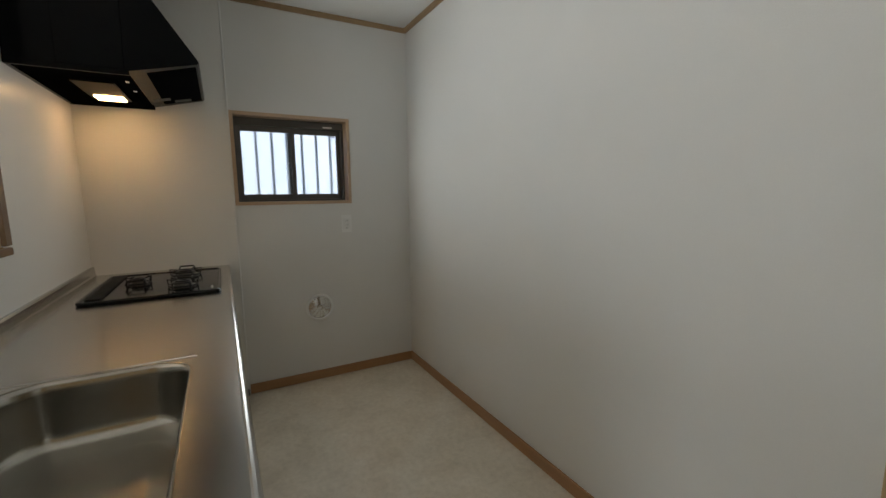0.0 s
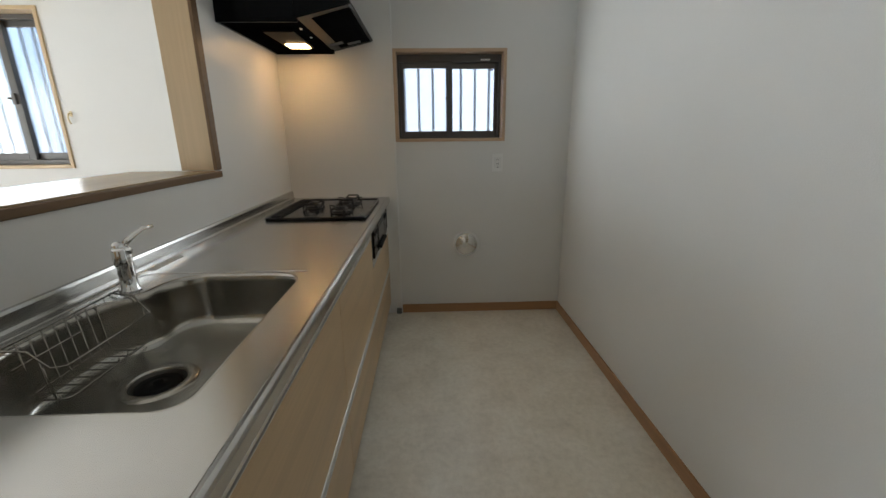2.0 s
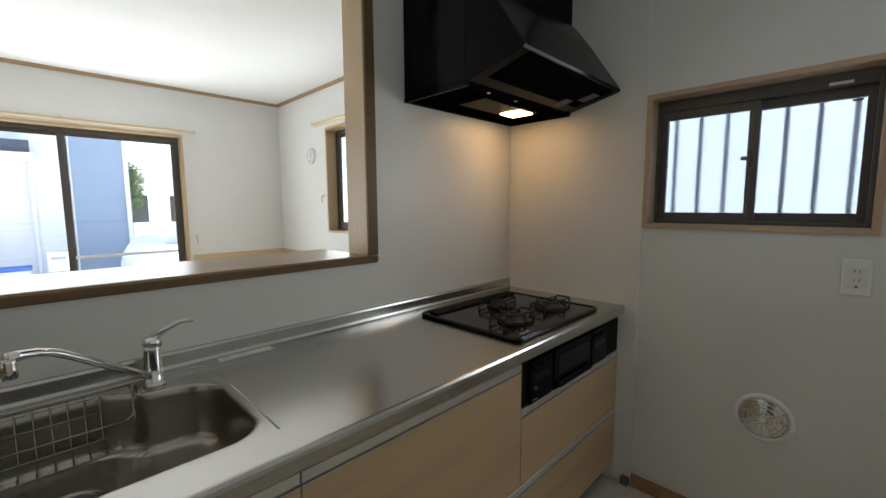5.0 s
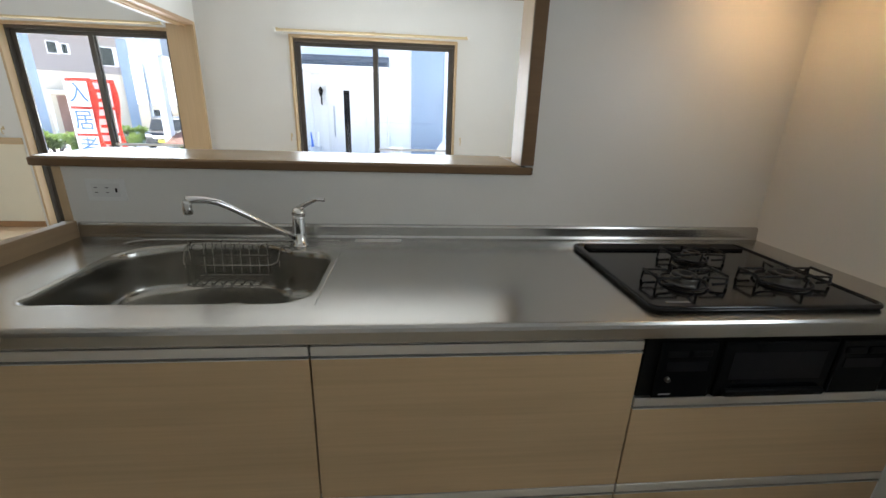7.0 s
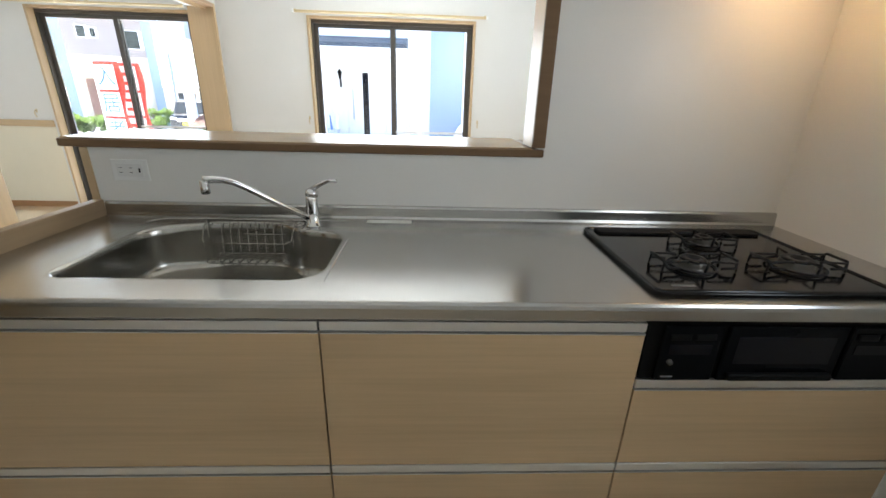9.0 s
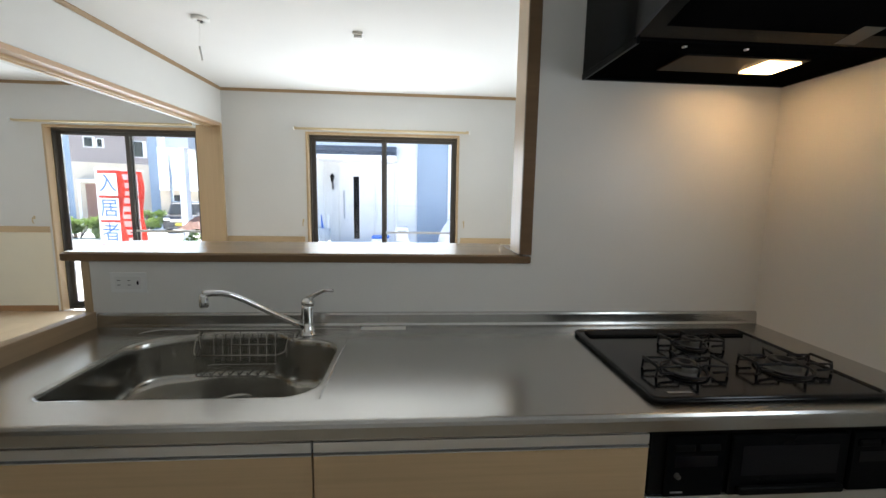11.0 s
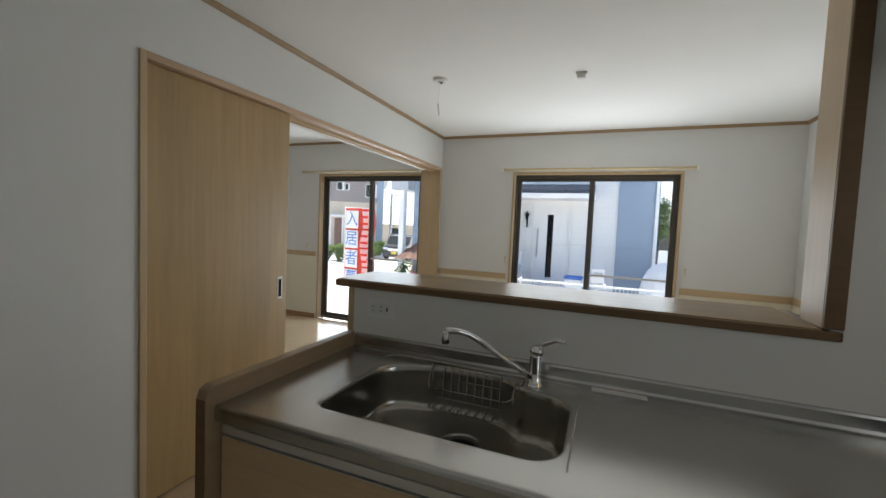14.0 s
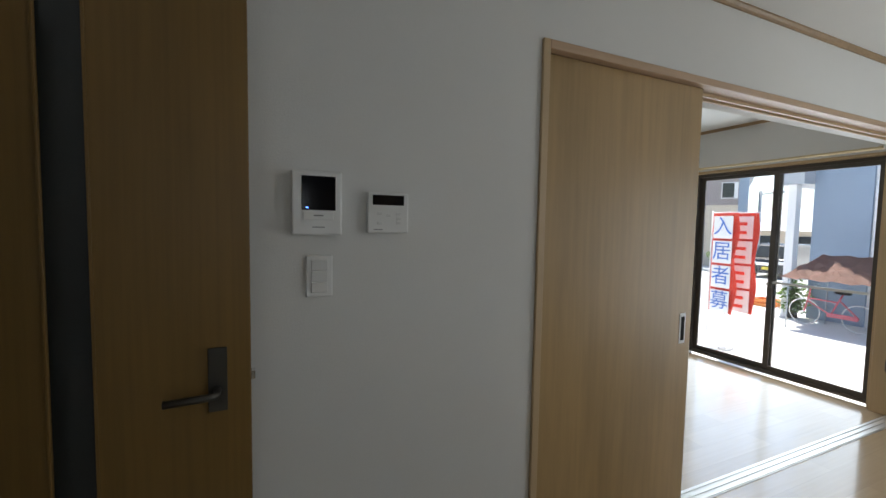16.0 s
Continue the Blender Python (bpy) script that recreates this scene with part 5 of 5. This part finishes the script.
def hb_box(nm, mt, u0, u1, v0, v1, z0, z1, parent=None, label=""):
    """A block of the house, which stands askew to the yard: u in front of its face, v along it."""
    bm = box(bmesh.new(), u0, u1, -v1, -v0, z0, z1)
    bmesh.ops.transform(bm, matrix=Matrix.Translation((-22.0, -15.85, 0)) @ Matrix.Rotation(radians(31), 4, "Z"), verts=bm.verts)
    return part(nm, bm, mt, parent or hb, label)


hb_box("lower_storey", M_BEIGEW, -8, 0, 0.0, 3.5, GROUND, 3.1)
hb_box("upper_storey", M_BROWNW, -8, 0.03, 0.0, 3.5, 3.1, 4.75)
hb_box("blue_corner", M_BLUEW, -8, 0.06, -0.02, 0.40, GROUND, 4.72, label="blue-grey corner bay")
bm = prism(bmesh.new(), [(-8.3, 4.75), (0.4, 4.75), (0.4, 4.85), (-4, 6.2)], "y", -3.8, 0.3)
bmesh.ops.transform(bm, matrix=Matrix.Translation((-22.0, -15.85, 0)) @ Matrix.Rotation(radians(31), 4, "Z"), verts=bm.verts)
part("roof", bm, M_GREYP, hb)
for v0, v1, z0, z1 in ((2.55, 2.94, 3.86, 4.32), (2.21, 2.44, 3.88, 4.26), (0.47, 1.12, 3.49, 4.27)):
    w = hb_box("window", M_CLOTH, 0.03, 0.07, v0 - 0.04, v1 + 0.04, z0 - 0.04, z1 + 0.04)
    hb_box("pane", M_SMOKE, 0.07, 0.08, v0 + 0.2 * (v1 - v0), v1, z0, z1, w)
hb_box("porch", M_CLOTH, 0, 0.7, 2.45, 3.3, 2.10, 2.24)
for v in (2.45, 3.2):
    hb_box("column", M_CLOTH, 0.55, 0.65, v, v + 0.1, GROUND, 2.10)
hb.location += Vector((0, 0.64, -0.45))
hb_box("door", M_TARP, 0, 0.05, 2.60, 3.05, GROUND, 2.02, label="red-brown front door")
hc = thing("house", (-23, -27, GROUND), "tall blue-grey two-storey house", "house")
pbox("wall", M_BLUEW, hc, -26, -20.4, -32, -18.35, GROUND, 4.6)
part("roof", prism(bmesh.new(), [(-26.5, 4.6), (-20.0, 4.6), (-23, 6.2)], "y", -32.4, -18.2), M_ROOF, hc)
hd = thing("house", (-38, -22, GROUND), "low pale house with dark tiled roof", "house")
pbox("wall", M_BEIGEW, hd, -44, -36, -30, -12, GROUND, 1.3)
part("roof", prism(bmesh.new(), [(-44.8, 1.3), (-35.2, 1.3), (-40, 3.2)], "y", -30.6, -11.4), M_GREYP, hd)
for i in range(5):
    pbox("window", M_SMOKE, hd, -36, -35.95, -25 + 2.6 * i, -23.5 + 2.6 * i, -0.2, 0.9)
he = thing("house", (-28, 4, GROUND), "white house with low grey roof beyond the yard", "house")
pbox("wall", M_WHITEW, he, -33, -25, 0.5, 9, GROUND, 3.0)
part("roof", prism(bmesh.new(), [(-33.6, 3.0), (-24.4, 3.0), (-29, 4.9)], "y", 0, 9.6), M_GREYP, he)
for i in range(2):
    pbox("window", M_SMOKE, he, -25, -24.95, 1.2 + 2.2 * i, 2.4 + 2.2 * i, 0.5, 1.9)
pole = thing("utility_pole", (-24, -15.7, GROUND), "grey concrete utility pole with lamp arm", "utility pole")
part("shaft", tube(bmesh.new(), [(-24, -15.7, GROUND), (-24, -15.7, 3.5)], [0.10, 0.08]), M_GREYP, pole)
part("arm", tube(bmesh.new(), [(-24, -15.7, 3.3), (-24, -14.9, 3.4)], 0.03), M_GREYP, pole)
part("lamp", box(bmesh.new(), -24.1, -23.9, -15.1, -14.6, 3.32, 3.44, 0.03), M_GREYP, pole)

car = thing("car", (-19.6, -12.3, GROUND), "dark blue-black kei minivan parked", "car")
# side profile along the car's length, extruded across its width
side = [(0, 0.25), (0, 0.75), (0.08, 0.92), (0.55, 1.0), (1.05, 1.58), (1.3, 1.68), (3.1, 1.66), (3.35, 1.5), (3.4, 0.9), (3.4, 0.25)]
CA = Matrix.Translation((-18.1, -12.15, GROUND)) @ Matrix.Rotation(radians(188), 4, "Z") @ Matrix.Diagonal((0.9, 0.9, 0.86, 1))


def car_part(nm, bm, mt, parent=None):
    bmesh.ops.transform(bm, matrix=CA, verts=bm.verts)
    return part(nm, bm, mt, parent or car)


car_part("body", prism(bmesh.new(), side, "y", -0.74, 0.74, 0.04), M_CAR)
car_part("windscreen", prism(bmesh.new(), [(0.53, 1.02), (1.0, 1.53), (1.02, 1.55), (0.57, 1.02)], "y", -0.64, 0.64), M_SMOKE)
for s in (-1, 1):
    car_part("side_window", box(bmesh.new(), 1.15, 3.15, s * 0.735 - 0.01, s * 0.735 + 0.01, 1.08, 1.54, 0.008), M_SMOKE)
    car_part("headlight", box(bmesh.new(), -0.03, 0.12, s * 0.56 - 0.14, s * 0.56 + 0.14, 0.70, 0.84, 0.02), M_CLOTH)
    for x in (0.6, 2.8):
        w = car_part("wheel", lathe(bmesh.new(), [(0, 0.09), (0.16, 0.09), (0.17, 0.08), (0.26, 0.08), (0.28, 0.05), (0.28, -0.08), (0, -0.08)], Matrix.Translation((x, s * 0.70, 0.28)) @ Matrix.Rotation(radians(-90 * s), 4, "X"), 20), M_RUBBER)
        car_part("rim", lathe(bmesh.new(), [(0, 0.1), (0.05, 0.1), (0.15, 0.095), (0.165, 0.085)], Matrix.Translation((x, s * 0.70, 0.28)) @ Matrix.Rotation(radians(-90 * s), 4, "X"), 12), M_GREYP, w)
car_part("grille", box(bmesh.new(), -0.02, 0.02, -0.40, 0.40, 0.62, 0.78, 0.01), M_CHROME)
car_part("number_plate", box(bmesh.new(), -0.025, 0.0, -0.17, 0.17, 0.40, 0.56, 0.004), plain("yellow plate", (0.75, 0.6, 0.08), 0.5))
car_part("bumper", box(bmesh.new(), -0.05, 0.10, -0.72, 0.72, 0.25, 0.42, 0.03), M_CAR)


def shrub(name, x, y, w, d, h, count, seed, label, category):
    """A bush: short stems under a crown of many small leaf blades with an uneven outline."""
    rng = random.Random(seed)
    s = thing(name, (x, y, GROUND), label, category)
    bm = bmesh.new()
    for k in range(9):
        a, r = rng.uniform(0, 6.28), rng.uniform(0.1, 0.8)
        tube(bm, [(x + 0.1 * math.cos(a), y + 0.1 * math.sin(a), GROUND), (x + 0.5 * w * r * math.cos(a), y + 0.5 * d * r * math.sin(a), GROUND + h * 0.7)], [0.03, 0.012], 5)
    part("stems", bm, M_TOE, s)
    verts, faces = [], []
    clumps = [(rng.uniform(-0.5, 0.5), rng.uniform(-0.5, 0.5), rng.uniform(0.25, 0.85), rng.uniform(0.15, 0.32)) for _ in range(int(8 + w * d * 4))]
    for k in range(count):
        cx, cy, cz, cr = clumps[k % len(clumps)]
        v = Vector((rng.gauss(0, 1), rng.gauss(0, 1), rng.gauss(0, 1))).normalized() * cr * rng.uniform(0.6, 1.1)
        p = Vector((x + cx * w + v.x, y + cy * d + v.y, GROUND + max(0.05, cz * h + v.z * 0.8)))
        q = Vector((rng.gauss(0, 1), rng.gauss(0, 1), rng.gauss(0, 0.6))).normalized()
        r = q.orthogonal().normalized()
        l, b = rng.uniform(0.06, 0.11), rng.uniform(0.03, 0.05)
        i = len(verts)
        verts += [p, p + q * l * 0.5 + r * b, p + q * l, p + q * l * 0.5 - r * b]
        faces.append((i, i + 1, i + 2, i + 3))
    me = bpy.data.meshes.new("crown")
    me.from_pydata([tuple(v) for v in verts], [], faces)
    me.materials.append(M_HEDGE)
    o = new("crown", me)
    o.parent = s
    o.matrix_parent_inverse = Matrix.Translation((-x, -y, -GROUND))
    return s


shrub("hedge", -15.9, -14.9, 0.9, 2.4, 0.9, 5500, 3, "green leafy hedge before the houses", "hedge")
shrub("hedge", -19.3, -14.2, 0.9, 1.3, 1.1, 2200, 5, "green leafy bush beside the car", "bush")
# a young tree past the house corner: tapered trunk, limbs, a loose crown
tree_thing = thing("tree", (-13.0, -0.05, GROUND), "young leafy tree past the house corner", "tree")
bm = bmesh.new()
tube(bm, [(-13.0, -0.05, GROUND), (-13.02, -0.07, 0.5), (-12.98, -0.04, 1.3), (-13.0, -0.06, 2.0)], [0.045, 0.035, 0.03, 0.012], 8)
rt = random.Random(21)
tips = []
for k in range(9):
    a, z0 = k * 2.4, 0.98 + 0.105 * k
    e = Vector((-13.0 + 0.32 * math.cos(a), -0.05 + 0.26 * math.sin(a), z0 + 0.45))
    tube(bm, [(-13.0, -0.05, z0), (-13.0 + 0.22 * math.cos(a), -0.05 + 0.2 * math.sin(a), z0 + 0.2), tuple(e)], [0.02, 0.014, 0.006], 5)
    tips += [e, e.lerp(Vector((-13.0, -0.05, z0 + 0.4)), 0.45)]
tips.append(Vector((-13.0, -0.05, 2.15)))
part("trunk", bm, M_TOE, tree_thing)
vl, fl = [], []
for k in range(2600):
    e = tips[k % len(tips)]
    p = e + Vector((rt.gauss(0, 0.10), rt.gauss(0, 0.09), rt.gauss(0, 0.11)))
    q = Vector((rt.gauss(0, 1), rt.gauss(0, 1), rt.gauss(0, 0.6))).normalized()
    r = q.orthogonal().normalized()
    l, w = rt.uniform(0.05, 0.09), rt.uniform(0.018, 0.03)
    i = len(vl)
    vl += [tuple(p), tuple(p + q * l * 0.5 + r * w), tuple(p + q * l), tuple(p + q * l * 0.5 - r * w)]
    fl.append((i, i + 1, i + 2, i + 3))
me = bpy.data.meshes.new("crown")
me.from_pydata(vl, [], fl)
me.materials.append(M_HEDGE)
cro = new("crown", me)
cro.parent = tree_thing
cro.matrix_parent_inverse = Matrix.Translation((13.0, 0.05, -GROUND))
tree_thing.location.y += 0.08
shrub("potted_plant", -10.1, -7.42, 0.2, 0.2, 0.95, 500, 9, "green bush at the corner of the house", "bush")
setting("planter_kerb", [(-18.3, -18.1, -17, -13.5, GROUND, GROUND + 0.15)], M_CONC, "low concrete kerb before the hedge", "kerb")
# walls added behind the frosted panes; their colours set how bright the panes look
setting("backdrop_wall_side", [(-3.5, -0.5, 2.1, 2.3, GROUND, 3.2)], plain("slate-blue backdrop", (0.20, 0.26, 0.33), 0.7, vary=0.06), "added blue-grey wall that dims the side window's panes", "wall")
setting("backdrop_wall_north", [(-0.5, 4.5, 2.1, 2.3, GROUND, 3.2)], plain("pale blue-grey backdrop", (0.42, 0.47, 0.53), 0.7, vary=0.05), "added pale wall that tones the kitchen window's panes", "wall")

# added slab, out of view, that stops sun patches on the further room's floor
setting("unseen_sun_screen", [(-4.5, -3.42, -7.0, -0.6, 2.42, 2.50)], M_WHITEW, "unseen slab added to keep the sun off the floor", "canopy")
